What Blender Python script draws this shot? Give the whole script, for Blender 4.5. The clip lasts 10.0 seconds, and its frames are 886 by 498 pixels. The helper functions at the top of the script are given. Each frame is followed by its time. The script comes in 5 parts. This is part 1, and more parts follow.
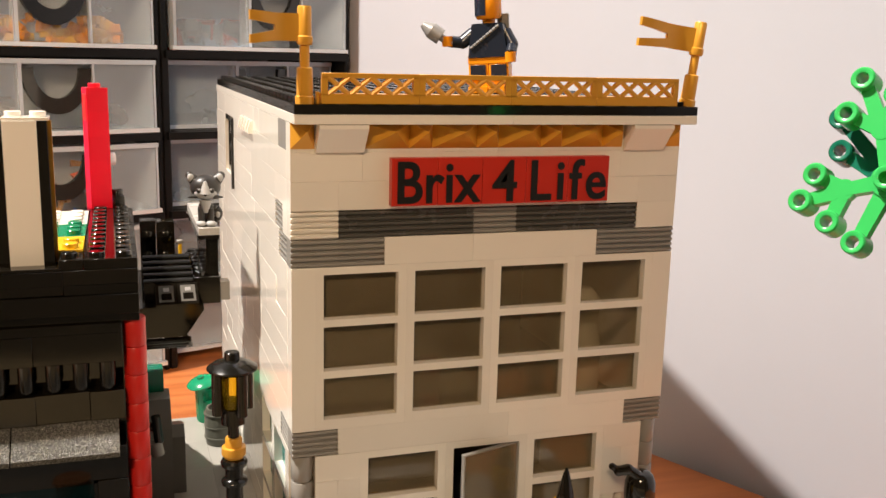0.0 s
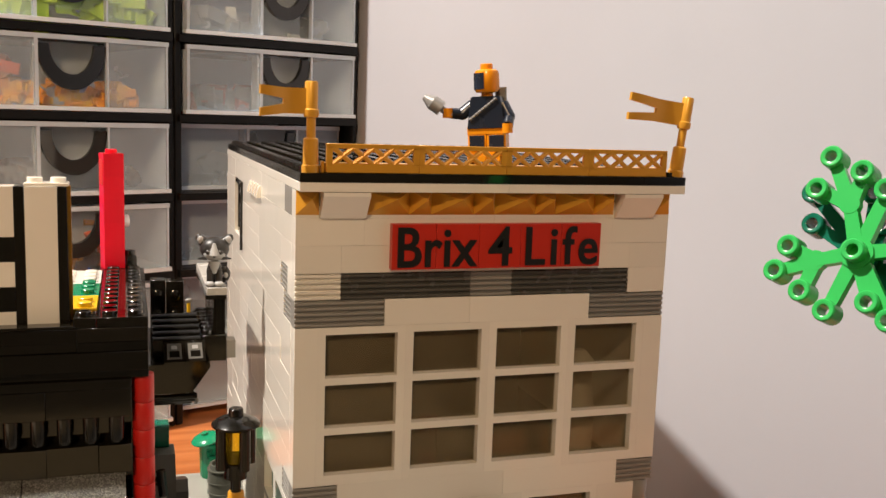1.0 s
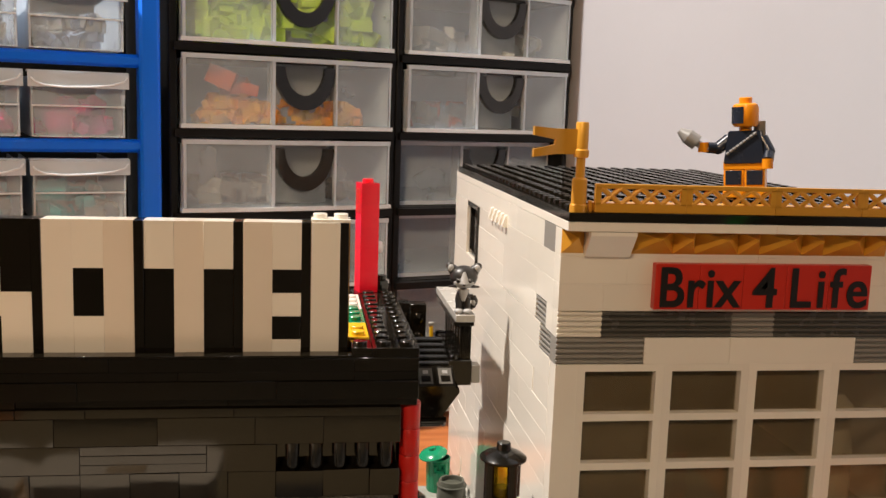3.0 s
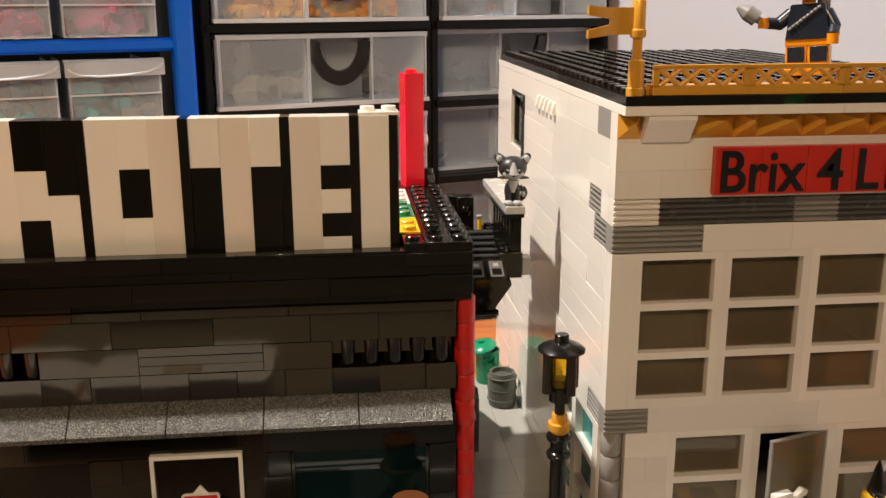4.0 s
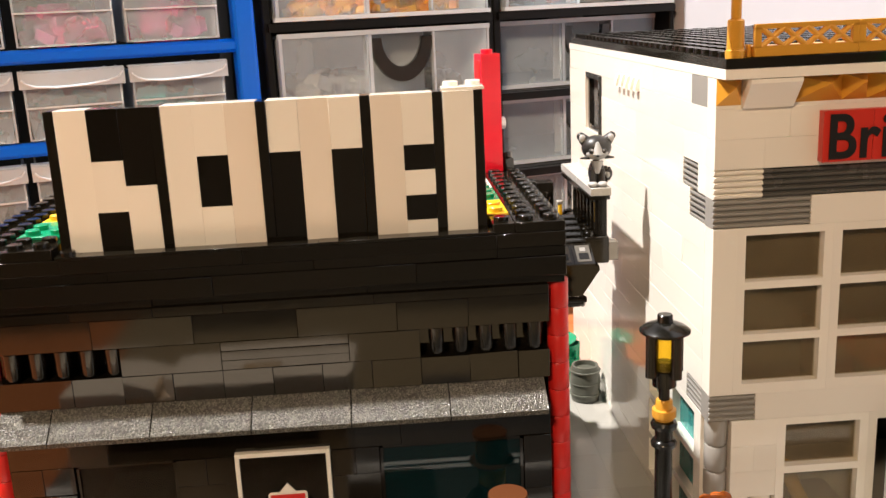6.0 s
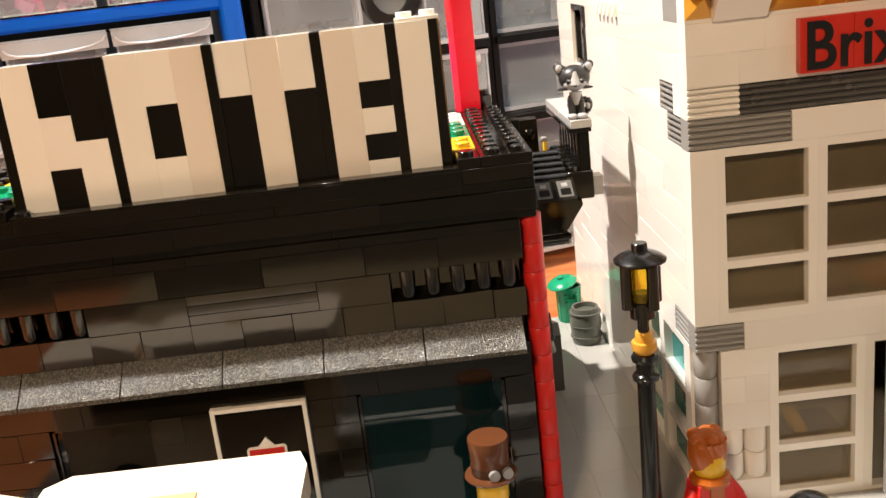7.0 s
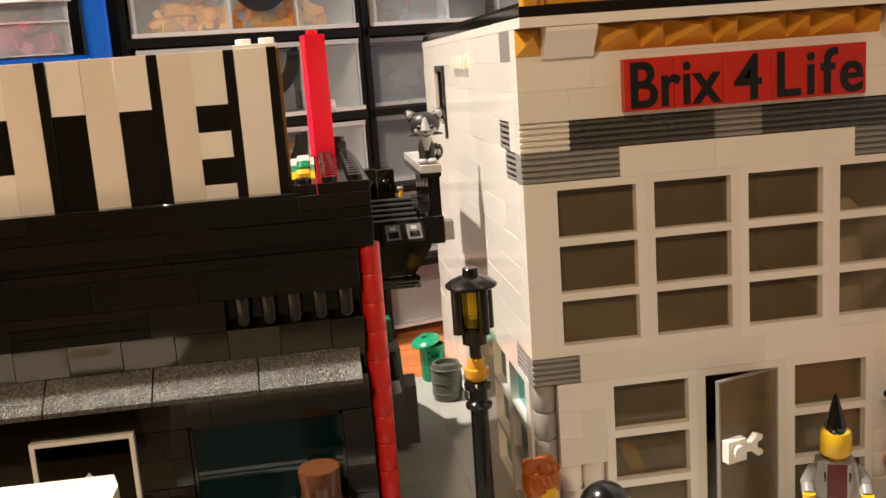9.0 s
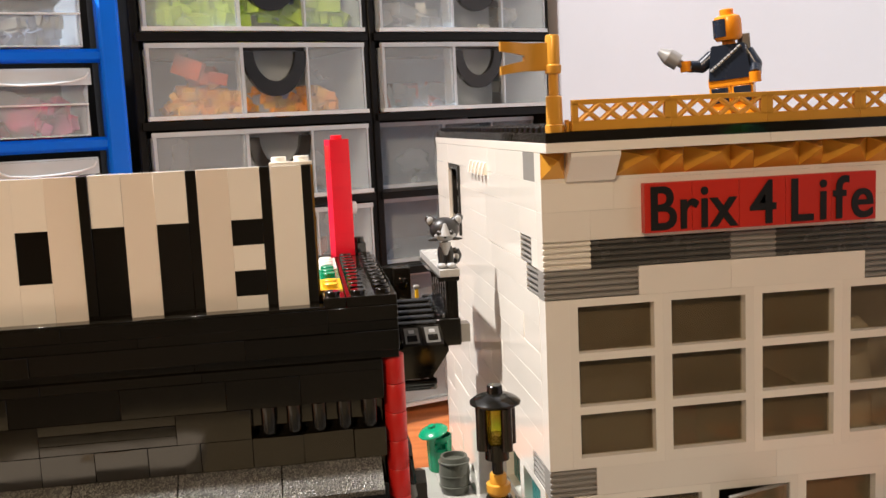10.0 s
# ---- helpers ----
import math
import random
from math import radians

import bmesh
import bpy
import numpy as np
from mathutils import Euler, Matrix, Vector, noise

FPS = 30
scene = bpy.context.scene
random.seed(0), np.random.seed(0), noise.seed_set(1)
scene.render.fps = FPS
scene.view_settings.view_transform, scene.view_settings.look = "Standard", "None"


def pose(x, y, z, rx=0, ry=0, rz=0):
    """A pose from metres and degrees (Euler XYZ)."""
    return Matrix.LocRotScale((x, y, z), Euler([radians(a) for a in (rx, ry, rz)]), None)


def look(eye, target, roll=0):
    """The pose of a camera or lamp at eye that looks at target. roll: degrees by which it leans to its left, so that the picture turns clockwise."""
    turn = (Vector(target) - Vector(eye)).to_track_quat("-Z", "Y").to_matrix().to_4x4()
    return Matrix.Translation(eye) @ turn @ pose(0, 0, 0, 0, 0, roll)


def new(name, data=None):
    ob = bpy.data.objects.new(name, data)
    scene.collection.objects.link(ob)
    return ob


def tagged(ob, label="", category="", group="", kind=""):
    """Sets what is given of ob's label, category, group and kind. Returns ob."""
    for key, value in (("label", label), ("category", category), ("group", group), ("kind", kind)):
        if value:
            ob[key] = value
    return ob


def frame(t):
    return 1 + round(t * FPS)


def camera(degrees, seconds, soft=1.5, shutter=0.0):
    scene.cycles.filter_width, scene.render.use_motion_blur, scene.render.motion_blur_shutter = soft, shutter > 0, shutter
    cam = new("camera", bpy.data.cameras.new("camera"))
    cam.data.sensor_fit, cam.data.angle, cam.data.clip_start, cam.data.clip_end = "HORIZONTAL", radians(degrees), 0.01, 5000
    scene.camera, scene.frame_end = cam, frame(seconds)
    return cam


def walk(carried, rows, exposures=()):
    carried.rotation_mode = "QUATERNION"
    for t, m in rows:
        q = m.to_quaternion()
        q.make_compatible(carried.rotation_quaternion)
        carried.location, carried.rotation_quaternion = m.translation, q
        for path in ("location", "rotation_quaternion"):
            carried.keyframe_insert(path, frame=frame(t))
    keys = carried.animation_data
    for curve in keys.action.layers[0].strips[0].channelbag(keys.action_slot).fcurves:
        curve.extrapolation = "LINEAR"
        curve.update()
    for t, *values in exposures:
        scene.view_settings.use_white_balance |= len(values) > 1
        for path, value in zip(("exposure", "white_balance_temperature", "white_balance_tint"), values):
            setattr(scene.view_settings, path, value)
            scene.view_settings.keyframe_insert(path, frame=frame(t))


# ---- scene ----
cam = camera(49.73, 10.0)
PATH = [
    (0, (-0.05209, -0.30693, 0.19602), (0.26481, 0.61997, -0.00506), 1.46),
    (0.5, (-0.05504, -0.31263, 0.20069), (0.25277, 0.62118, 0.01832), 1.51),
    (0.7, (-0.05197, -0.31309, 0.20460), (0.24979, 0.62163, 0.01689), 0.86),
    (1, (-0.05344, -0.32124, 0.20016), (0.25775, 0.61863, 0.05946), 1.93),
    (1.5, (-0.05672, -0.31801, 0.19821), (0.24223, 0.61995, 0.02256), 0.92),
    (2, (-0.06211, -0.31210, 0.19477), (0.21549, 0.63758, 0.04971), -0.21),
    (2.5, (-0.06516, -0.31241, 0.19436), (0.13598, 0.65997, 0.07588), -1.14),
    (2.7, (-0.07231, -0.31173, 0.20455), (0.11964, 0.66053, 0.07089), 0.81),
    (3, (-0.08633, -0.31564, 0.21232), (0.05454, 0.66355, 0.06624), 1.88),
    (3.2, (-0.09833, -0.30815, 0.21514), (0.03952, 0.65672, -0.00853), 1.00),
    (4.3, (-0.08995, -0.30593, 0.20910), (-0.01769, 0.65470, -0.05917), -0.97),
    (4.5, (-0.09418, -0.30251, 0.20987), (-0.04791, 0.65643, -0.06994), -1.73),
    (5, (-0.09454, -0.30533, 0.21082), (-0.05481, 0.65413, -0.06822), -2.39),
    (5.2, (-0.09478, -0.30550, 0.20224), (-0.08279, 0.66790, -0.02656), -3.30),
    (6.3, (-0.10395, -0.28945, 0.19805), (-0.04517, 0.67191, -0.07091), -2.56),
    (6.5, (-0.09123, -0.28867, 0.19927), (-0.06598, 0.66981, -0.08475), -3.92),
    (7, (-0.08199, -0.28553, 0.18757), (-0.06924, 0.67364, -0.09496), -6.47),
    (7.5, (-0.08180, -0.28777, 0.18854), (-0.06822, 0.67743, -0.07265), -6.01),
    (8, (-0.08240, -0.29282, 0.18871), (-0.04389, 0.68102, -0.03525), -5.63),
    (8.2, (-0.08827, -0.29264, 0.18363), (0.01420, 0.68173, -0.01665), -3.91),
    (8.5, (-0.07126, -0.29419, 0.17374), (0.03367, 0.68153, -0.01850), -4.08),
    (8.7, (-0.07172, -0.29612, 0.17224), (0.07122, 0.67189, -0.03397), -4.06),
    (9, (-0.06378, -0.29351, 0.16456), (0.05935, 0.68036, -0.02627), -4.18),
    (9.2, (-0.07060, -0.29607, 0.16821), (0.08593, 0.67215, -0.02681), -3.70),
    (9.5, (-0.06039, -0.30353, 0.16313), (0.08946, 0.67405, 0.01520), -5.83),
    (9.7, (-0.06355, -0.30687, 0.17295), (0.10468, 0.66823, 0.02850), -3.91),
    (10, (-0.07467, -0.29729, 0.18400), (0.06479, 0.68421, 0.05285), -2.71),
]
# the clip's own swings of exposure and white balance
SWINGS = [
    (0, 0.10, 6830, 10), (0.5, -0.10, 6900, 10), (1, -0.20, 6900, 10), (1.5, -0.15, 7080, 10), (2, -0.20, 7080, 10),
    (2.5, -0.13, 6870, 10), (3, -0.35, 6770, 10), (4.5, -0.12, 6670, 10), (5, 0.28, 6480, 10), (6.5, 0.33, 6450, 10),
    (7, 0.33, 6500, 10), (7.5, 0.30, 6450, 10), (8, 0.36, 6350, 10), (8.5, 0.10, 6700, 10), (9, 0.03, 6780, 10),
    (9.5, 0.06, 6680, 10), (10, 0.03, 6270, 10),
]
walk(cam, [(t, look(eye, target, roll)) for t, eye, target, roll in PATH], SWINGS)

# ---- light ----
world = bpy.data.worlds.new("room_air")
scene.world = world
world.use_nodes = True
world.node_tree.nodes["Background"].inputs[0].default_value = (1.0, 0.80, 0.62, 1)
world.node_tree.nodes["Background"].inputs[1].default_value = 0.01

def spot(name, energy, colour, eye, target, degrees, radius):
    data = bpy.data.lights.new(name, "SPOT")
    data.energy, data.color = energy, colour
    data.spot_size, data.spot_blend, data.shadow_soft_size = radians(degrees), 0.95, radius
    ob = new(name, data)
    ob.matrix_world = look(eye, target)
    return ob


MIDDLE = Vector((-0.13, -0.04, 0.08))
spot("ceiling_lamp_light", 290.0, (1.0, 0.935, 0.875), (-0.885, 0.06, 1.69), MIDDLE, 112, 0.032)
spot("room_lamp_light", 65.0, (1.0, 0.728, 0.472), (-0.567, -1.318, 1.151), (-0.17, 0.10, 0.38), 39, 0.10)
scene.view_settings.exposure = 0.0

# ---- materials ----


def nodes_of(name):
    m = bpy.data.materials.new(name)
    m.use_nodes = True
    t = m.node_tree
    return m, t, t.nodes["Principled BSDF"]


def link(t, a, ao, b, bi):
    t.links.new(a.outputs[ao], b.inputs[bi])


def plastic(name, rgb, rough=0.22, vary=0.05, bump=0.012, metal=0.0, dust=0.04, grain=130.0, coat=0.0):
    """Moulded toy plastic: small shifts from piece to piece, faint waviness, dust and scuffs."""
    m, t, p = nodes_of(name)
    p.inputs["Metallic"].default_value = metal
    co = t.nodes.new("ShaderNodeTexCoord")
    info = t.nodes.new("ShaderNodeObjectInfo")
    big = t.nodes.new("ShaderNodeTexNoise")
    big.inputs["Scale"].default_value = 55.0
    big.inputs["Detail"].default_value = 2.0
    fine = t.nodes.new("ShaderNodeTexNoise")
    fine.inputs["Scale"].default_value = grain
    fine.inputs["Detail"].default_value = 4.0
    geo = t.nodes.new("ShaderNodeNewGeometry")
    link(t, geo, "Position", big, "Vector")
    link(t, geo, "Position", fine, "Vector")
    add = t.nodes.new("ShaderNodeMath")
    add.operation = "ADD"
    soft = t.nodes.new("ShaderNodeMath")
    soft.operation = "MULTIPLY"
    soft.inputs[1].default_value = 0.45
    link(t, big, "Fac", soft, 0)
    link(t, info, "Random", add, 0)
    link(t, soft, 0, add, 1)
    rng = t.nodes.new("ShaderNodeMapRange")
    rng.inputs[1].default_value, rng.inputs[2].default_value = 0.1, 1.35
    rng.inputs[3].default_value, rng.inputs[4].default_value = 1.0 - vary * 1.6, 1.0 + vary
    link(t, add, 0, rng, 0)
    hsv = t.nodes.new("ShaderNodeHueSaturation")
    hsv.inputs["Color"].default_value = (*rgb, 1)
    link(t, rng, 0, hsv, "Value")
    link(t, hsv, 0, p, "Base Color")
    rr = t.nodes.new("ShaderNodeMapRange")
    rr.inputs[1].default_value, rr.inputs[2].default_value = 0.35, 0.75
    rr.inputs[3].default_value, rr.inputs[4].default_value = rough, rough + dust
    link(t, fine, "Fac", rr, 0)
    link(t, rr, 0, p, "Roughness")
    bp = t.nodes.new("ShaderNodeBump")
    bp.inputs["Strength"].default_value = bump
    bp.inputs["Distance"].default_value = 0.0006
    link(t, big, "Fac", bp, "Height")
    link(t, bp, 0, p, "Normal")
    p.inputs["Coat Weight"].default_value = coat
    return m


WHITE = plastic("white_plastic", (0.87, 0.825, 0.74), vary=0.04, bump=0.0, rough=0.085)
AGED = plastic("aged_white_plastic", (0.79, 0.715, 0.62), vary=0.04, bump=0.0, rough=0.085)
BLACK = plastic("black_plastic", (0.0085, 0.0068, 0.0045), rough=0.065, vary=0.3, dust=0.05)
DULL = plastic("dull_black_plastic", (0.0075, 0.007, 0.0055), rough=0.17, vary=0.2)
BLACK.node_tree.nodes["Principled BSDF"].inputs["Specular IOR Level"].default_value = 0.62
DGREY = plastic("dark_grey_plastic", (0.10, 0.095, 0.085), rough=0.25)
LGREY = plastic("light_grey_plastic", (0.30, 0.285, 0.26))
LGREYTILE = plastic("pale_tile_plastic", (0.44, 0.425, 0.40), rough=0.25)
GOLD = plastic("pearl_gold_plastic", (0.70, 0.34, 0.04), rough=0.28, metal=0.15)
RED = plastic("red_plastic", (0.60, 0.016, 0.012), rough=0.36)
SIGNRED = plastic("red_tile_plastic", (0.58, 0.028, 0.014), rough=0.3)
GREEN = plastic("bright_green_plastic", (0.03, 0.45, 0.10), rough=0.22)
DGREEN = plastic("dark_green_plastic", (0.004, 0.14, 0.085), rough=0.2)
CANGREEN = plastic("green_plastic", (0.005, 0.26, 0.12), rough=0.2)
YELLOW = plastic("yellow_plastic", (0.75, 0.45, 0.02))
ORANGE = plastic("orange_plastic", (0.86, 0.30, 0.012))
BROWN = plastic("brown_plastic", (0.10, 0.035, 0.014), rough=0.13)
BLUE = plastic("blue_plastic", (0.001, 0.17, 1.0), rough=0.3)
CHARCOAL = plastic("black_frame_plastic", (0.0055, 0.0052, 0.005), rough=0.42, vary=0.2)
CHARCOAL.node_tree.nodes["Principled BSDF"].inputs["Specular IOR Level"].default_value = 0.22
INK = plastic("black_ink", (0.006, 0.0055, 0.005), rough=0.4)


def glass(name, tint, rough=0.03, see=0.9):
    """Thin clear plastic: passes light with a tint, and mirrors by angle."""
    m = bpy.data.materials.new(name)
    m.use_nodes = True
    t = m.node_tree
    t.nodes.clear()
    out = t.nodes.new("ShaderNodeOutputMaterial")
    clear = t.nodes.new("ShaderNodeBsdfTransparent")
    clear.inputs[0].default_value = (*[c * see for c in tint], 1)
    gl = t.nodes.new("ShaderNodeBsdfGlossy")
    gl.inputs["Roughness"].default_value = rough
    fr = t.nodes.new("ShaderNodeFresnel")
    fr.inputs[0].default_value = 1.5
    mix = t.nodes.new("ShaderNodeMixShader")
    link(t, fr, 0, mix, 0)
    link(t, clear, 0, mix, 1)
    link(t, gl, 0, mix, 2)
    link(t, mix, 0, out, 0)
    return m


CLEAR = glass("clear_plastic", (0.92, 0.9, 0.86))


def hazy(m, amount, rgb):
    """Mixes an uneven diffuse film of one colour into a clear plastic."""
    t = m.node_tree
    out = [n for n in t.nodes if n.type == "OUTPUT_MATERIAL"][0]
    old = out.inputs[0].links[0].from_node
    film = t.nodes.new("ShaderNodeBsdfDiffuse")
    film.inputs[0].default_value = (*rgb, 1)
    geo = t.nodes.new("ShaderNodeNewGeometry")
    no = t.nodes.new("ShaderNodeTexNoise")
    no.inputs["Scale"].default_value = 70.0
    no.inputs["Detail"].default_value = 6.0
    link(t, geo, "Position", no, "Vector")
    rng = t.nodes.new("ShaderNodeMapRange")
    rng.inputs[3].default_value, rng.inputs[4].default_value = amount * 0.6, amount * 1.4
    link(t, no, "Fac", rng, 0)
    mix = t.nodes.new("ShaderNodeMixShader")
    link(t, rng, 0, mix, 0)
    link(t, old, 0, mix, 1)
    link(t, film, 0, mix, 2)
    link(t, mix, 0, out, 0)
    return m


# PANE's brown film stands in for the room mirrored in the glass.
PANE = hazy(glass("reflection_veil_pane_plastic", (0.76, 0.73, 0.65), rough=0.05), 0.185, (0.44, 0.345, 0.20))
SIDEPANE = hazy(glass("grey_pane_plastic", (0.6, 0.58, 0.55), rough=0.06), 0.42, (0.30, 0.28, 0.26))
TEAL = glass("teal_glass", (0.10, 0.45, 0.45))
hazy(TEAL, 0.30, (0.10, 0.46, 0.43))
AMBER = hazy(glass("amber_plastic", (1.0, 0.84, 0.18), see=0.97), 0.12, (0.85, 0.6, 0.03))


def frosted(name, rgb, see=0.45, blur=0.0):
    """Milky drawer plastic: half diffuse, half see-through."""
    m = bpy.data.materials.new(name)
    m.use_nodes = True
    t = m.node_tree
    p = t.nodes["Principled BSDF"]
    out = t.nodes["Material Output"]
    p.inputs["Base Color"].default_value = (*rgb, 1)
    p.inputs["Roughness"].default_value = 0.3
    clear = t.nodes.new("ShaderNodeBsdfTransparent")
    clear.inputs[0].default_value = (0.9, 0.9, 0.9, 1)
    if blur:
        clear = t.nodes.new("ShaderNodeBsdfRefraction")
        clear.inputs["Color"].default_value = (0.90, 0.94, 0.97, 1)
        clear.inputs["Roughness"].default_value = blur
        clear.inputs["IOR"].default_value = 1.26
    no = t.nodes.new("ShaderNodeTexNoise")
    no.inputs["Scale"].default_value = 30.0
    no.inputs["Detail"].default_value = 5.0
    geo = t.nodes.new("ShaderNodeNewGeometry")
    link(t, geo, "Position", no, "Vector")
    rng = t.nodes.new("ShaderNodeMapRange")
    rng.inputs[3].default_value, rng.inputs[4].default_value = see - 0.12, see + 0.12
    link(t, no, "Fac", rng, 0)
    mix = t.nodes.new("ShaderNodeMixShader")
    link(t, rng, 0, mix, 0)
    link(t, p, 0, mix, 1)
    link(t, clear, 0, mix, 2)
    link(t, mix, 0, out, 0)
    return m


MILKY = frosted("milky_plastic", (0.77, 0.86, 0.97), 0.28)
BLURRY = frosted("milky_front_plastic", (0.77, 0.88, 1.0), 0.77, blur=0.055)
WELLFRONT = frosted("smoky_front_plastic", (0.66, 0.69, 0.73), 0.93, blur=0.03)
CLEARISH = frosted("clear_bin_plastic", (0.76, 0.88, 1.0), 0.76, blur=0.12)
CLEAREDGE = frosted("clear_plastic_edge", (0.42, 0.40, 0.37), 0.55)
MILKLIP = frosted("milky_plastic_lip", (0.84, 0.92, 1.0), 0.12)
MILKRIB = frosted("milky_plastic_rib", (0.77, 0.87, 0.98), 0.34)


def wall_paint(name, rgb, rough=0.7):
    m, t, p = nodes_of(name)
    geo = t.nodes.new("ShaderNodeNewGeometry")
    a = t.nodes.new("ShaderNodeTexNoise")
    a.inputs["Scale"].default_value = 6.0
    a.inputs["Detail"].default_value = 6.0
    b = t.nodes.new("ShaderNodeTexNoise")
    b.inputs["Scale"].default_value = 260.0
    link(t, geo, "Position", a, "Vector")
    link(t, geo, "Position", b, "Vector")
    hsv = t.nodes.new("ShaderNodeHueSaturation")
    hsv.inputs["Color"].default_value = (*rgb, 1)
    rng = t.nodes.new("ShaderNodeMapRange")
    rng.inputs[3].default_value, rng.inputs[4].default_value = 0.93, 1.05
    link(t, a, "Fac", rng, 0)
    link(t, rng, 0, hsv, "Value")
    link(t, hsv, 0, p, "Base Color")
    p.inputs["Roughness"].default_value = rough
    bp = t.nodes.new("ShaderNodeBump")
    bp.inputs["Strength"].default_value = 0.05
    bp.inputs["Distance"].default_value = 0.001
    link(t, b, "Fac", bp, "Height")
    link(t, bp, 0, p, "Normal")
    return m


PAINT = wall_paint("white_wall_paint", (0.45, 0.458, 0.503))


def wood(name, a_rgb, b_rgb, rough=0.35):
    m, t, p = nodes_of(name)
    geo = t.nodes.new("ShaderNodeNewGeometry")
    mp = t.nodes.new("ShaderNodeMapping")
    mp.inputs["Rotation"].default_value = (0, 0, radians(20))
    mp.inputs["Scale"].default_value = (6, 60, 60)
    link(t, geo, "Position", mp, 0)
    no = t.nodes.new("ShaderNodeTexNoise")
    no.inputs["Scale"].default_value = 1.6
    no.inputs["Detail"].default_value = 8.0
    link(t, mp, 0, no, "Vector")
    ramp = t.nodes.new("ShaderNodeValToRGB")
    ramp.color_ramp.elements[0].color = (*a_rgb, 1)
    ramp.color_ramp.elements[1].color = (*b_rgb, 1)
    ramp.color_ramp.elements[0].position, ramp.color_ramp.elements[1].position = 0.3, 0.72
    link(t, no, "Fac", ramp, 0)
    link(t, ramp, 0, p, "Base Color")
    p.inputs["Roughness"].default_value = rough
    return m


TABLEWOOD = wood("orange_table_wood", (0.40, 0.115, 0.034), (0.60, 0.21, 0.068))
FLOORWOOD = wood("dark_floor_wood", (0.075, 0.05, 0.026), (0.13, 0.088, 0.046))
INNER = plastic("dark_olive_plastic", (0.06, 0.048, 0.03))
MAROON = plastic("maroon_plastic", (0.12, 0.02, 0.015))
STEEL = plastic("grey_silver_plastic", (0.34, 0.33, 0.32), rough=0.3, metal=0.3)
HOTRED = plastic("hot_red_plastic", (0.85, 0.012, 0.035), rough=0.18)
DGREYMID = plastic("mid_grey_plastic", (0.17, 0.165, 0.155), rough=0.3)
BARREL = plastic("olive_grey_plastic", (0.088, 0.09, 0.07), rough=0.34)
NAVY = plastic("black_blue_plastic", (0.016, 0.022, 0.036), rough=0.25)
TAN = plastic("tan_plastic", (0.58, 0.40, 0.22))
BELT = plastic("dark_brown_plastic", (0.05, 0.022, 0.012))
HAIR = plastic("orange_brown_plastic", (0.42, 0.10, 0.012), rough=0.15)
PEACH = plastic("peach_plastic", (0.75, 0.36, 0.16))
PINK = plastic("pink_plastic", (0.62, 0.16, 0.36))
HOTPINK = plastic("hot_pink_plastic", (0.78, 0.05, 0.24))
AZURE = plastic("azure_plastic", (0.02, 0.25, 0.42))
TEALP = plastic("teal_plastic", (0.05, 0.42, 0.42))
GREYBLUE = plastic("grey_blue_plastic", (0.20, 0.25, 0.36))
YELLOWORANGE = plastic("light_orange_plastic", (0.85, 0.42, 0.03))
CATBLACK = plastic("charcoal_plastic", (0.022, 0.020, 0.019), rough=0.36)
CATGREY = plastic("pale_grey_plastic", (0.38, 0.38, 0.38), rough=0.4)
CHARCOALSOFT = plastic("smoky_plastic", (0.34, 0.34, 0.34), rough=0.5)

# ---- mesh helpers, in millimetres ----
MM = 0.001


def box(bm, x0, x1, y0, y1, z0, z1, bev=0.0, slot=0):
    vs = [bm.verts.new((x * MM, y * MM, z * MM)) for z in (z0, z1) for y in (y0, y1) for x in (x0, x1)]
    fs = [bm.faces.new([vs[i] for i in q]) for q in ((0, 2, 3, 1), (4, 5, 7, 6), (0, 1, 5, 4), (1, 3, 7, 5), (3, 2, 6, 7), (2, 0, 4, 6))]
    for f in fs:
        f.material_index = slot
    if bev:
        es = list({e for f in fs for e in f.edges})
        r = bmesh.ops.bevel(bm, geom=es, offset=bev * MM, segments=1, affect="EDGES")
        for f in r["faces"]:
            f.material_index = slot
    return bm


def spin(bm, profile, cx, cy, seg=16, slot=0, caps=True):
    """A turned body round a vertical line: profile of (radius, height)."""
    rings = []
    for r, z in profile:
        rings.append([bm.verts.new(((cx + r * math.cos(2 * math.pi * k / seg)) * MM, (cy + r * math.sin(2 * math.pi * k / seg)) * MM, z * MM)) for k in range(seg)])
    made = []
    for a, b in zip(rings, rings[1:]):
        for k in range(seg):
            made.append(bm.faces.new((a[k], a[(k + 1) % seg], b[(k + 1) % seg], b[k])))
    for f in made:
        f.smooth = True
    if caps:
        made.append(bm.faces.new(rings[0][::-1]))
        made.append(bm.faces.new(rings[-1]))
    for f in made:
        f.material_index = slot
    return bm


def tube(bm, a, b, r, seg=10, slot=0, r2=None):
    """A round bar from a to b, in millimetres."""
    a, b = Vector(a), Vector(b)
    q = (b - a).to_track_quat("Z", "Y")
    rings = []
    for at, rad in ((a, r), (b, r if r2 is None else r2)):
        rings.append([bm.verts.new((at + q @ Vector((rad * math.cos(2 * math.pi * k / seg), rad * math.sin(2 * math.pi * k / seg), 0))) * MM) for k in range(seg)])
    for k in range(seg):
        f = bm.faces.new((rings[0][k], rings[0][(k + 1) % seg], rings[1][(k + 1) % seg], rings[1][k]))
        f.smooth, f.material_index = True, slot
    for ring in (rings[0][::-1], rings[1]):
        bm.faces.new(ring).material_index = slot
    return bm


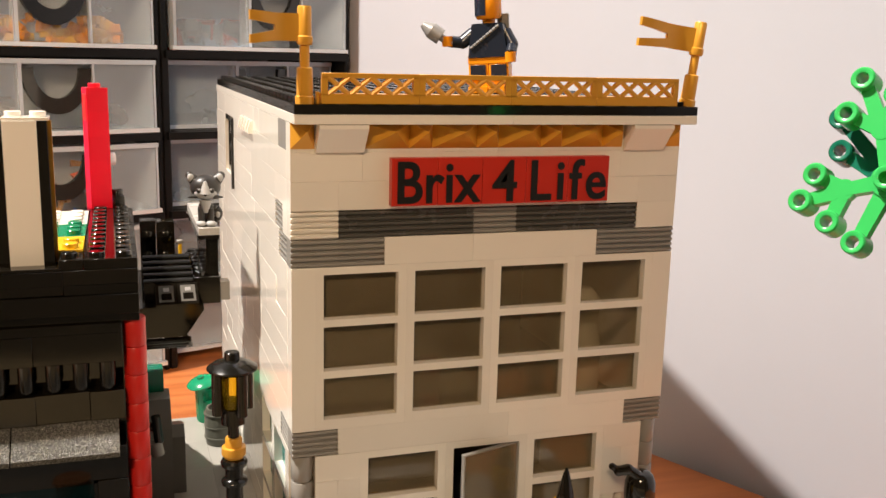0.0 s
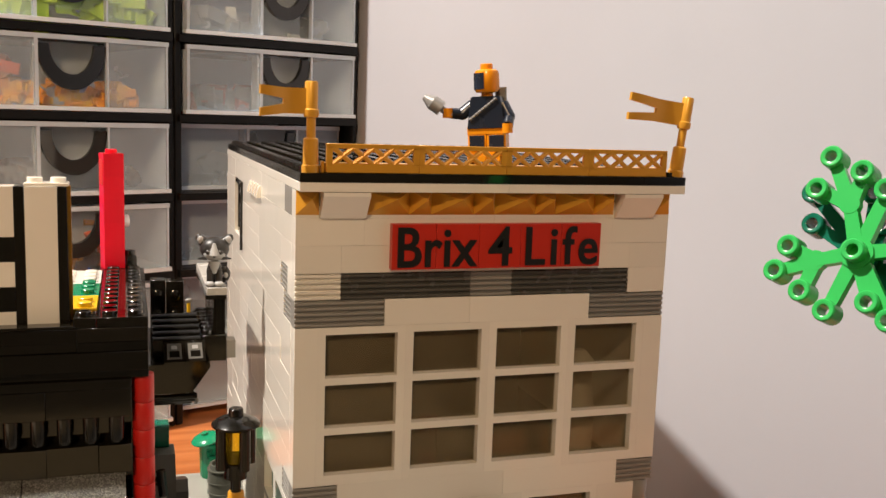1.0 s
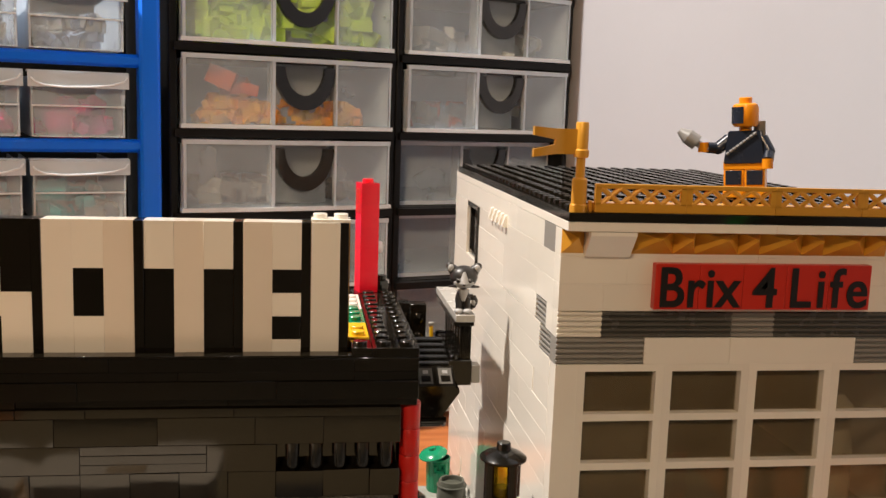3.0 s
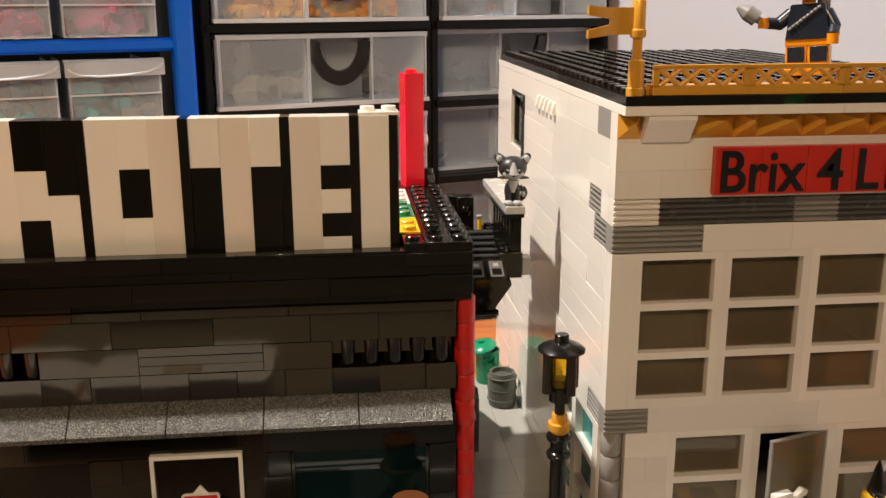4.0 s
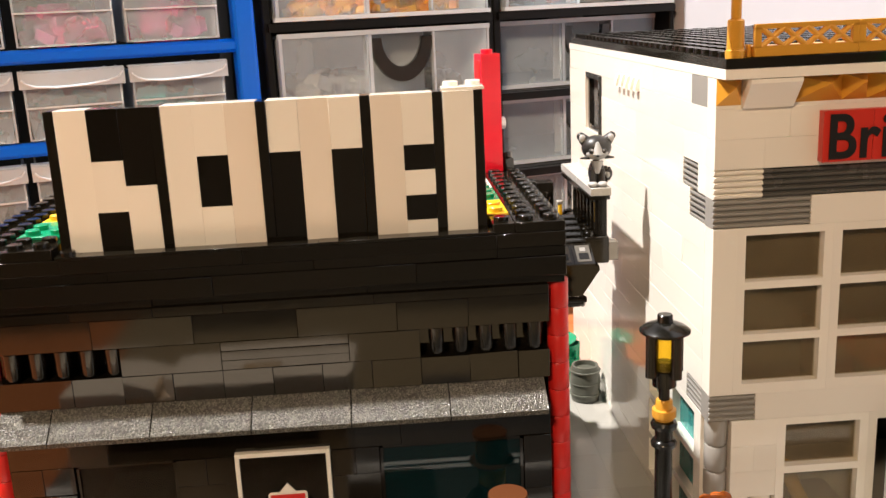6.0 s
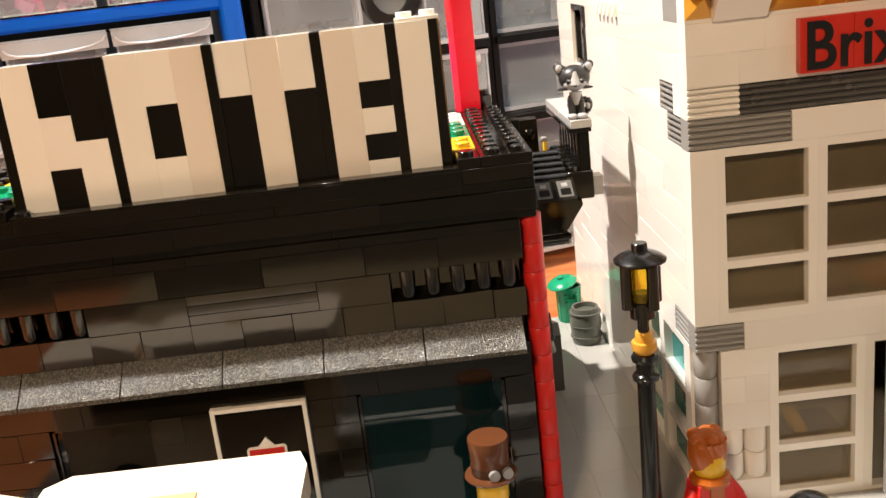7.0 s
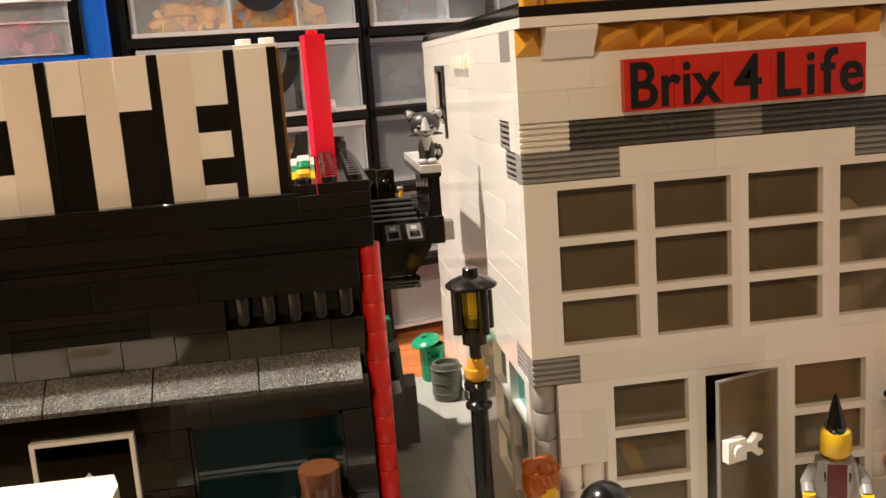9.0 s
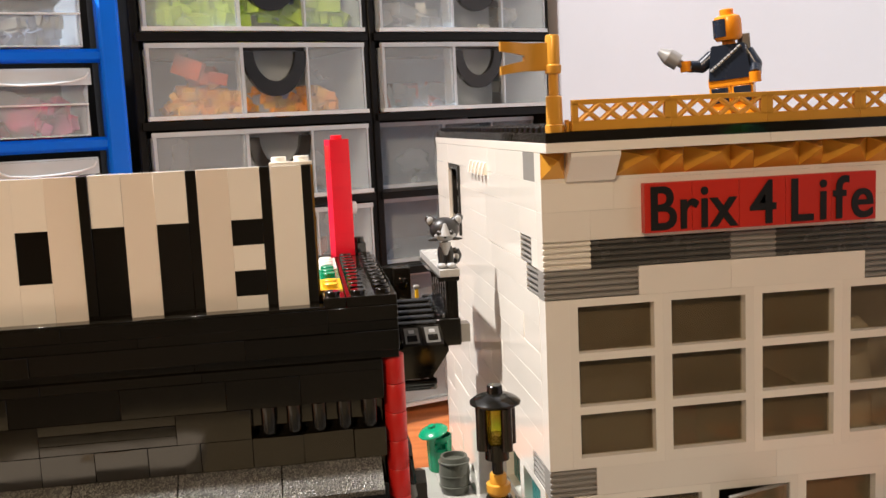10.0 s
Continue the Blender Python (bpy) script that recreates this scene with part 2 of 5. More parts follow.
def prism(bm, outline, axis, a, b, slot=0):
    """An outline of (u, v) drawn out along an axis from a to b. Axis x: u=y, v=z; y: u=x, v=z; z: u=x, v=y."""
    def at(u, v, w):
        return {"x": (w, u, v), "y": (u, w, v), "z": (u, v, w)}[axis]
    rings = [[bm.verts.new(Vector(at(u, v, w)) * MM) for u, v in outline] for w in (a, b)]
    n = len(outline)
    fs = [bm.faces.new((rings[0][k], rings[0][(k + 1) % n], rings[1][(k + 1) % n], rings[1][k])) for k in range(n)]
    fs += [bm.faces.new(rings[0][::-1]), bm.faces.new(rings[1])]
    for f in fs:
        f.material_index = slot
    return bm


def studs(bm, xs, ys, z, slot=0, seg=10):
    for x in xs:
        for y in ys:
            spin(bm, [(2.4, z), (2.4, z + 1.5), (2.2, z + 1.7)], x, y, seg, slot)
    return bm


def mesh_of(name, bm, *mats):
    bmesh.ops.recalc_face_normals(bm, faces=bm.faces[:])
    me = bpy.data.meshes.new(name)
    bm.to_mesh(me)
    bm.free()
    me.set_sharp_from_angle(angle=radians(38))
    for m in mats:
        me.materials.append(m)
    return me


def part(name, bm, material, parent, label="", at=(0, 0, 0)):
    """One mesh object under a thing or a part."""
    mats = material if isinstance(material, (list, tuple)) else [material]
    ob = new(name, bm if isinstance(bm, bpy.types.Mesh) else mesh_of(name, bm, *mats))
    ob.location = Vector(at) * MM
    ob.parent = parent
    return tagged(ob, label)


def thing(name, label, category, at=(0, 0, 0), turn=0.0, group="", kind=""):
    ob = new(name)
    ob.empty_display_size = 0.01
    ob.matrix_basis = pose(at[0] * MM, at[1] * MM, at[2] * MM, 0, 0, turn)
    return tagged(ob, label, category, group, kind)


def solo(name, bm, material, label, category, at=(0, 0, 0), turn=0.0, group="", kind=""):
    """A thing that is one mesh."""
    mats = material if isinstance(material, (list, tuple)) else [material]
    ob = new(name, mesh_of(name, bm, *mats))
    ob.matrix_basis = pose(at[0] * MM, at[1] * MM, at[2] * MM, 0, 0, turn)
    return tagged(ob, label, category, group, kind)


BRICKS = {}
GAP = 0.012
SHAKE = random.Random(7)


def brick_mesh(w, d, h, mat, style="plain"):
    """A toy brick's mesh with bevelled edges, shared between alike bricks; its corner is at the origin."""
    key = (w, d, h, mat.name, style)
    if key in BRICKS:
        return BRICKS[key]
    bm = bmesh.new()
    if style == "plain":
        g = 0.045 if mat.name == "black_plastic" else GAP
        box(bm, g, w - g, g, d - g, g, h - g, 0.09 if g > GAP else 0.05)
    elif style == "grille_front":
        box(bm, GAP, w - GAP, 1.0, d - GAP, GAP, h - GAP)
        n = 5
        for k in range(n):
            z = h * (k + 0.12) / n
            prism(bm, [(1.2, z), (0.05, z + 0.25), (0.05, z + 1.05), (1.2, z + 1.35)], "x", GAP, w - GAP)
    elif style == "grille_left":
        box(bm, 1.7, w - GAP, GAP, d - GAP, GAP, h - GAP)
        n = 5
        for k in range(n):
            z = h * (k + 0.12) / n
            prism(bm, [(1.8, z), (0.05, z + 0.15), (0.05, z + 0.85), (1.8, z + 1.0)], "y", GAP, d - GAP)
    elif style == "round":
        spin(bm, [(3.3, GAP), (3.9, 1.2), (3.9, h - 0.5), (3.6, h - GAP)], 4, 4, 16)
    elif style == "slope":
        prism(bm, [(0, 1.5), (d, h), (d, 0.1), (0, 0.1)], "x", GAP, w - GAP)
    elif style == "inverted":
        prism(bm, [(8.0, 0.1), (0.1, h - 1.6), (0.1, h - 0.1), (d, h - 0.1), (d, 0.1)], "x", GAP, w - GAP)
    BRICKS[key] = mesh_of("brick", bm, mat)
    return BRICKS[key]


def brick(parent, x, y, z, w, d=8, h=9.6, mat=None, style="plain", name="brick", label=""):
    ob = new(name, brick_mesh(w, d, h, mat or WHITE, style))
    k = (0.8 if mat is BLACK else 0.25) * min(1.0, 20.0 / max(w, d))
    ob.matrix_basis = pose(x * MM, y * MM, z * MM, SHAKE.gauss(0, k), SHAKE.gauss(0, k * 0.3), SHAKE.gauss(0, k))
    ob.parent = parent
    return tagged(ob, label)


def course(parent, z, runs, y=0, d=8, h=9.6):
    """A row of bricks along x: (start, width, material, style)."""
    for x, w, mat, style in runs:
        brick(parent, x, y, z, w, d, h, mat, style)


# ---- the setting ----
TABLE_Z = -43.0
ROAD = plastic("road_plastic", (0.065, 0.062, 0.056), rough=0.35)
TANREFLECT = plastic("tan_plate_plastic", (0.30, 0.222, 0.12), rough=0.4)
PAVE = plastic("pavement_plastic", (0.37, 0.357, 0.32), rough=0.11, bump=0.10)
PAVE.node_tree.nodes["Principled BSDF"].inputs["Specular IOR Level"].default_value = 0.8
ROOMDIM = wall_paint("dim_room_paint", (0.30, 0.262, 0.19))
table = thing("table", "orange-brown wooden table under the toy street", "table", (0, 0, -800))
bm = bmesh.new()
prism(bm, [(-900, -455), (-300, -440), (-268, -335), (477, -335), (30, 672), (-900, 262)], "z", TABLE_Z - 25, TABLE_Z)
part("tabletop", bm, TABLEWOOD, table, "", (0, 0, 800))
for x, y in ((-860, -395), (400, -295), (-860, 190), (-20, 560)):
    bm = bmesh.new()
    box(bm, x - 30, x + 30, y - 30, y + 30, 0, 800 + TABLE_Z - 25.1, 2)
    part("leg", bm, TABLEWOOD, table)


def room_wall(name, p, deg, length0, length1, z0, z1, mat=PAINT):
    bm = bmesh.new()
    box(bm, length0, length1, 0, 60, z0, z1)
    ob = solo(name, bm, mat, "plain painted room wall", "wall", kind="structure")
    ob.matrix_basis = pose(p[0] * MM, p[1] * MM, 0, 0, 0, deg)
    return ob


room_wall("wall_east", (135, 455), 114 + 180, -460, 2600, -800, 2300)
room_wall("wall_north", (-60, 640), 24, -2600, 420, -800, 2300)
room_wall("wall_west", (-1900, 0), 90, -3000, 1500, -800, 2300, ROOMDIM)
room_wall("wall_south", (0, -2360), 0, -2500, 2600, -800, 2300, ROOMDIM)
bm = bmesh.new()
box(bm, -2500, 2600, -2400, 1800, 2300, 2360)
solo("ceiling", bm, ROOMDIM, "dim room ceiling", "ceiling", kind="structure")
bm = bmesh.new()
box(bm, -2500, 2600, -2400, 1800, -860, -800)
solo("floor", bm, FLOORWOOD, "dark brown wooden floor", "floor", kind="structure")

bm = bmesh.new()
box(bm, -262, 150, -62, 197, TABLE_Z, 0, 0.5)
box(bm, 0, 150, 197, 242, TABLE_Z, 0, 0.5)
pavement = solo("pavement", bm, PAVE, "smooth grey toy pavement and alley floor", "pavement", kind="structure")


def paving(x0, x1, y0, y1, w, d):
    """Smooth tiles with fine open joints, laid on the pavement."""
    bm = bmesh.new()
    box(bm, 0.02, w - 0.02, 0.02, d - 0.02, 0.01, 0.45, 0.04)
    me = mesh_of("paving_tile", bm, PAVE)
    y = y0
    while y + d <= y1 + 0.01:
        x = x0
        while x + w <= x1 + 0.01:
            part("paving_tile", me, PAVE, pavement, "", (x, y, 0))
            x += w
        y += d


paving(-47.8, -0.2, 0.2, 192.3, 15.86, 32)
paving(-262, 150, -61.8, 0, 31.69, 30.8)
bm = bmesh.new()
box(bm, -262, 150, -190, -62, TABLE_Z, -1.5, 0.5)
solo("road", bm, ROAD, "dark grey toy road plate beside the pavement", "road", kind="structure")
# Tan plate is added out of view to warm the hotel wall's reflections.
bm = bmesh.new()
box(bm, -280, 150, -332, -190.1, TABLE_Z, -1.0, 0.5)
solo("far_pavement", bm, TANREFLECT, "unseen tan plate added for the hotel wall to reflect", "pavement", kind="structure")
for y in (-100.5, -94.5):
    bm = bmesh.new()
    box(bm, -262, 150, y - 1.8, y + 1.8, -1.5, -1.3)
    solo("road_line", bm, WHITE, "white line printed on the toy road", "road line", kind="structure", group="road lines")

# ---- the white corner shop ----
shop = thing("toy_shop_building", "white toy brick shop with a red sign and gold trim", "toy building")


def window_frame(parent, x, y, z, pane_mat, turn=0.0, door=False):
    """Three-pane frame, four studs wide and six bricks high."""
    win = new("doorway" if door else "window")
    win.parent = parent
    win.matrix_basis = pose(x * MM, y * MM, z * MM, 0, 0, turn)
    bm = bmesh.new()
    box(bm, 0.006, 3, 0, 4.2, 0.01, 57.59, 0.03)
    box(bm, 29, 31.994, 0, 4.2, 0.01, 57.59, 0.03)
    bars = [(0.1, 1.6), (55, 57.58)] if door else [(0.02, 3.7), (18.6, 21.2), (36.8, 39.4), (55, 57.58)]
    for a, b in bars:
        box(bm, 2.95, 29.05, 0.02, 4.1, a, b)
    part("frame", bm, WHITE, win)
    if not door:
        for a, b in ((3.7, 18.6), (21.2, 36.8), (39.4, 55)):
            bm = bmesh.new()
            box(bm, 3, 29, 3.2, 4.0, a, b)
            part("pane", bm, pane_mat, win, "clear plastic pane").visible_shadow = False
    return win


P, G, L = "plain", "grille_front", "grille_left"
# ground storey, front
for k in range(6):
    z = 9.6 * k
    brick(shop, 0, 0, z, 8, mat=LGREY, style="round")
    brick(shop, 136, 0, z, 8, mat=LGREY, style="round")
    if k in (1, 2):
        for x in (8, 16, 120, 128):
            brick(shop, x, 0, z, 8, style="round")
    elif k in (0, 3, 5):
        brick(shop, 8, 0, z, 16)
        brick(shop, 120, 0, z, 16)
    else:
        for x in (8, 16, 120, 128):
            brick(shop, x, 0, z, 8)
for x in (24, 88):
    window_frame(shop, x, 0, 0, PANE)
doorway = window_frame(shop, 56, 0, 0, CLEAR, door=True)
course(shop, 57.6, [(0, 16, LGREY, G), (16, 64, WHITE, P), (80, 48, WHITE, P), (128, 16, LGREY, G)])
# upper storey, front
brick(shop, 0, 0, 67.2, 8, h=57.6)
brick(shop, 136, 0, 67.2, 8, h=57.6)
for k in range(4):
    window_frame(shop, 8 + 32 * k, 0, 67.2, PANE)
course(shop, 124.8, [(0, 16, LGREY, G), (16, 16, LGREY, G), (32, 32, WHITE, P), (64, 48, WHITE, P), (112, 16, LGREY, G), (128, 16, LGREY, G)])
course(shop, 134.4, [(0, 16, WHITE, G)] + [(16 + 16 * k, 16, DGREY, G) for k in range(3)] + [(64, 16, LGREY, G)] + [(80 + 16 * k, 16, DGREY, G) for k in range(3)] + [(128, 16, WHITE, P)])
course(shop, 144.0, [(0, 16, WHITE, P), (16, 64, WHITE, P), (80, 48, WHITE, P), (128, 16, WHITE, P)])
course(shop, 153.6, [(0, 24, WHITE, P), (24, 48, WHITE, P), (72, 48, WHITE, P), (120, 24, WHITE, P)])
course(shop, 163.2, [(8, 16, WHITE, P), (24, 48, WHITE, P), (72, 48, WHITE, P), (120, 16, WHITE, P)])

# gold trim under the roof
GOLDBITS = {}


def gold_bit(x, w, out=6.0):
    """A gold faceted slope: a low four-sided peak on a flat back."""
    if w not in GOLDBITS:
        bm = bmesh.new()
        vs = [bm.verts.new(Vector(v) * MM) for v in ((0, 0, 1.2), (w, 0, 1.2), (w, 0, 9.5), (0, 0, 9.5), (w * 0.62, -out, 7.0), (w * 0.5, 0.5, 4.5))]
        for a, b in ((0, 1), (1, 2), (2, 3), (3, 0)):
            bm.faces.new((vs[a], vs[b], vs[4]))
            bm.faces.new((vs[b], vs[a], vs[5]))
        GOLDBITS[w] = mesh_of("gold_slope", bm, GOLD)
    part("gold_slope", GOLDBITS[w], GOLD, shop, "pearl gold faceted slope", (x, -0.1, 163.2))


for k in range(4):
    gold_bit(24 + 24 * k, 16)
    gold_bit(40 + 24 * k, 8)
for x in (0, 136):
    brick(shop, x, 0, 163.2, 8)
    gold_bit(x, 7.9, 4.2)
for x in (8.0, 120.4):
    bm = bmesh.new()
    prism(bm, [(-0.1, 0.1), (-0.1, 9.5), (-7.8, 9.5), (-7.8, 8.2), (-1.2, 0.1)], "x", x + 0.1, x + 16.2)
    part("inverted_slope", bm, WHITE, shop, "", (0, 0, 163.2))

# sign of five red tiles
for k in range(5):
    bm = bmesh.new()
    box(bm, 33.1 + 16.1 * k, 49.1 + 16.1 * k, -3.6, -0.2, 145.4, 161.5, 0.12)
    part("sign_tile", bm, SIGNRED, shop, "red smooth tile behind the black letters")


def lettering(body, parent, x, y, z, size, wide, mat, label, bold=0.0, turn=0.0, heavy=0.0, spread=1.0):
    cu = bpy.data.curves.new("lettering", "FONT")
    cu.body, cu.size, cu.extrude, cu.offset, cu.space_character = body, size * MM, 0.00012, bold * MM, spread
    tmp = bpy.data.objects.new("lettering", cu)
    me = bpy.data.meshes.new_from_object(tmp)
    bpy.data.objects.remove(tmp)
    xs = [v.co.x for v in me.vertices]
    k = wide * MM / (max(xs) - min(xs))
    x_min = min(xs)
    for v in me.vertices:
        v.co = ((v.co.x - x_min) * k, -v.co.z, v.co.y)
    if heavy:
        bm = bmesh.new()
        for s in (-1, 0, 1):
            n = len(bm.verts)
            bm.from_mesh(me)
            bm.verts.ensure_lookup_table()
            for v in bm.verts[n:]:
                v.co += Vector((s * heavy * MM, s * 0.00003, 0))
        bm.to_mesh(me)
        bm.free()
    me.materials.append(mat)
    ob = new("lettering", me)
    ob.parent = parent
    ob.matrix_basis = pose(x * MM, y * MM, z * MM, 0, 0, turn)
    return tagged(ob, label)


for word, x, wide, spread in (("Brix", 35.2, 29.4, 1.04), ("4", 69.0, 8.9, 1.0), ("Life", 83.4, 28.9, 1.18)):
    lettering(word, shop, x, -3.85, 146.5, 20.0, wide, INK, "black shop name letters", bold=0.24, heavy=0.16, spread=spread)

# side wall along the alley: (start, length, material, style) per course
SIDE = {
    17: [(8, 16, LGREY, P), (24, 48, WHITE, P), (72, 16, WHITE, P), (88, 42, WHITE, P), (130, 64, WHITE, P), (194, 42, WHITE, P)],
    16: [(8, 40, WHITE, P), (48, 64, WHITE, P), (112, 48, WHITE, P), (196, 40, WHITE, P)],
    15: [(8, 24, WHITE, P), (32, 64, WHITE, P), (96, 64, WHITE, P), (196, 40, WHITE, P)],
    14: [(8, 8, WHITE, P), (16, 16, LGREY, L), (32, 64, WHITE, P), (96, 64, WHITE, P), (196, 40, WHITE, P)],
    13: [(8, 16, LGREY, L), (24, 64, WHITE, P), (88, 64, WHITE, P), (152, 84, WHITE, P)],
    6: [(8, 16, LGREY, L), (24, 64, WHITE, P), (88, 64, WHITE, P), (152, 84, WHITE, P)],
}
random.seed(4)
for k in range(18):
    runs = SIDE.get(k)
    if not runs:
        runs, y = [], 76 if k < 6 else 8
        if k < 6:
            runs.append((8, 4, WHITE, P))
        while y < 236:
            w = min(random.choice((32, 48, 24, 64)), 236 - y)
            runs.append((y, w, WHITE, P))
            y += w
    for y, w, mat, style in runs:
        brick(shop, 0, y, 9.6 * k, 8, w, mat=mat, style=style)
    brick(shop, 136, 8, 9.6 * k, 8, 108)
    brick(shop, 136, 116, 9.6 * k, 8, 120)
    brick(shop, 8, 228, 9.6 * k, 64, 8)
    brick(shop, 72, 228, 9.6 * k, 64, 8)
for y in (44, 76):
    window_frame(shop, 0, y, 0, TEAL, turn=-90)
# narrow side window high up with a dark surround
bm = bmesh.new()
box(bm, 1.5, 7, 160.2, 163, 134.6, 163)
box(bm, 1.5, 7, 193, 195.8, 134.6, 163)
box(bm, 1.5, 7, 163, 193, 134.6, 137)
box(bm, 0.2, 7, 160.2, 196, 160.6, 163)
box(bm, -1.2, 0.2, 158.8, 161.2, 129, 163)
part("side_window_frame", bm, BLACK, shop, "black narrow window surround")
bm = bmesh.new()
box(bm, 4, 4.8, 163, 193, 137, 160.6)
part("pane", bm, SIDEPANE, shop, "grey hazy pane")
# comb of small teeth under the top course
bm = bmesh.new()
for k in range(5):
    prism(bm, [(-2.0, 161.6), (-1.9, 163.0), (-0.9, 166.4), (0.1, 167.0), (0.1, 161.6)], "y", 90 + 8.0 * k, 93.4 + 8.0 * k)
part("comb", bm, WHITE, shop, "white row of small teeth")
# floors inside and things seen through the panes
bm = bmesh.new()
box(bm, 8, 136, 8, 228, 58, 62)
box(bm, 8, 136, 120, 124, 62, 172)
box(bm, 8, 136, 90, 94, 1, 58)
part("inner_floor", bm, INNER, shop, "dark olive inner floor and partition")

# roof
bm = bmesh.new()
box(bm, 0, 74, -8, 237, 172.9, 176, 0.12)
box(bm, 74.1, 145.5, -8, 237, 172.9, 176, 0.12)
part("cornice_plate", bm, WHITE, shop)
for x0, nx in ((0, 8), (64, 8), (128, 2)):
    for y0, ny in ((-8, 8), (56, 8), (120, 8), (184, 6)):
        bm = bmesh.new()
        x1 = x0 + 8 * nx + (1.5 if x0 == 128 else 0)
        box(bm, x0 + 0.03, x1 - 0.03, y0 + 0.03, min(y0 + 8 * ny, 237) - 0.03, 176.1, 179.2, 0.1)
        studs(bm, [x0 + 4 + 8 * i for i in range(nx)], [y0 + 4 + 8 * j for j in range(ny)], 179.2, seg=12)
        part("roof_plate", bm, BLACK, shop, "black studded roof plate")


def fence_panel(x):
    """Gold lattice fence, four studs long."""
    bm = bmesh.new()
    w, y0, y1, z0 = 32.05, -7.6, -6.0, 179.3
    box(bm, x, x + w, y0, -0.3, z0, z0 + 3.2, 0.15)
    box(bm, x, x + w, y0, y1, z0 + 8.1, z0 + 9.7, 0.1)
    for a in (x, x + w - 2.0):
        box(bm, a, a + 2.0, y0, y1, z0 + 2.8, z0 + 8.5)
    for k in range(4):
        a = x + 2.2 + 7.0 * k
        for s in (0, 1):
            u0, u1 = (a, a + 6.8) if s else (a + 6.8, a)
            tube(bm, (u0, -6.8, z0 + 2.9), (u1, -6.8, z0 + 8.4), 0.9, 8)
    return part("fence_panel", bm, GOLD, shop, "gold lattice fence panel on the roof edge")


for k in range(4):
    fence_panel(8.8 + 32.1 * k)
bm = bmesh.new()
box(bm, 7.6, 8.6, -5, -2.8, 179.2, 183, 0.1)
part("fence_clip", bm, GOLD, shop)


def flag(name, x, y, turn, length, lean=0.0):
    f = thing(name, "gold wavy flag with two tails on a short pole", "flag", (x, y, 179.2), turn, group="roof flags")
    f.matrix_basis = pose(x * MM, y * MM, 0.1792, 0, lean, turn)
    bm = bmesh.new()
    spin(bm, [(3.0, 0), (3.0, 2.2), (2.6, 2.6), (2.5, 11), (2.1, 11.4), (1.55, 11.5), (1.55, 18), (2.3, 18.2), (2.6, 19), (2.6, 20.6), (2.2, 21), (2.2, 29.4), (1.9, 30)], 0, 0, 16)
    part("pole", bm, GOLD, f)
    bm = bmesh.new()
    n = 14
    half = length * 0.48

    def sheet(u0, u1, lo, hi):
        rows = []
        for i in range(n + 1):
            u = u0 + (u1 - u0) * i / n
            wave = 0.9 * math.sin(u / length * 5.5)
            rows.append([bm.verts.new(Vector((-2 - u, wave + dy, z)) * MM) for z, dy in ((lo(u), -0.8), (hi(u), -0.8), (hi(u), 0.8), (lo(u), 0.8))])
        for a, b in zip(rows, rows[1:]):
            for q in range(4):
                fc = bm.faces.new((a[q], a[(q + 1) % 4], b[(q + 1) % 4], b[q]))
                fc.smooth = q in (0, 2)
        bm.faces.new(rows[0][::-1])
        bm.faces.new(rows[-1])
    sheet(0, half, lambda u: 19.2, lambda u: 27.6)
    sheet(half, length, lambda u: 24.0 + 1.3 * (u - half) / (length - half), lambda u: 27.6 + 0.6 * (u - half) / (length - half))
    sheet(half, length, lambda u: 19.2 - 1.0 * (u - half) / (length - half), lambda u: 22.4 - 1.6 * (u - half) / (length - half))
    part("banner", bm, GOLD, f)
    return f


flag("roof_flag", 4, -4.5, 8, 15.5)
flag("roof_flag", 142.8, -4.5, 0, 22.5, 7)

# open glass door
door = new("door")
door.parent = doorway
door.matrix_basis = pose(0.0282, 0.0012, 0.002, 0, 0, 17)
tagged(door, "clear plastic door leaf standing ajar")
bm = bmesh.new()
box(bm, -24.6, 0, -0.6, 0.6, 0.5, 52.4, 0.1)
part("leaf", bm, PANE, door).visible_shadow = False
bm = bmesh.new()
for a, b, c, d in ((-24.9, -24.3, 0.4, 52.6), (-0.4, 0.4, 0.4, 52.6)):
    box(bm, a, b, -0.8, 0.8, c, d)
box(bm, -25, 0, -0.8, 0.8, 52.2, 52.8)
part("leaf_edge", bm, CLEAREDGE, door)
bm = bmesh.new()
box(bm, -24.0, -16.2, -4.2, -0.9, 24.6, 32.4, 0.15)
tube(bm, (-20.1, -4.2, 28.5), (-20.1, -5.8, 28.5), 2.4, 16)
box(bm, -16.2, -13.6, -3.8, -1.6, 27.0, 30.0, 0.1)
prism(bm, [(-14, 27.2), (-11, 24.6), (-9.0, 25.2), (-9.4, 26.8), (-11.4, 27.4), (-11.4, 29.6), (-9.4, 30.2), (-9.0, 31.8), (-11, 32.4), (-14, 29.8)], "y", -4.0, -1.2)
part("handle", bm, WHITE, door, "white clip door handle")

# things behind the shop's panes
bm = bmesh.new()
spin(bm, [(5.5, 62), (7.5, 66), (7.8, 84), (6.2, 95), (6.6, 104), (3, 108)], 117, 17, 20)
solo("white_vase", bm, WHITE, "cream white vase standing behind the upper window", "vase", at=(0, 0, 0.1))
bm = bmesh.new()
for i in range(6):
    a, b = (30.5 + 1.2 * i, 9, 36 - 2.6 * i), (31.7 + 1.2 * i + 0.1 * i, 9, 33.2 - 2.6 * i)
    tube(bm, a, b, 2.6, 10)
box(bm, 26, 52, 6.4, 23, 0.1, 21.5, 0.3, 1)
solo("shop_counter_toy", bm, [YELLOW, INNER], "yellow toy piece on a dark block inside the shop window", "toy piece")
bm = bmesh.new()
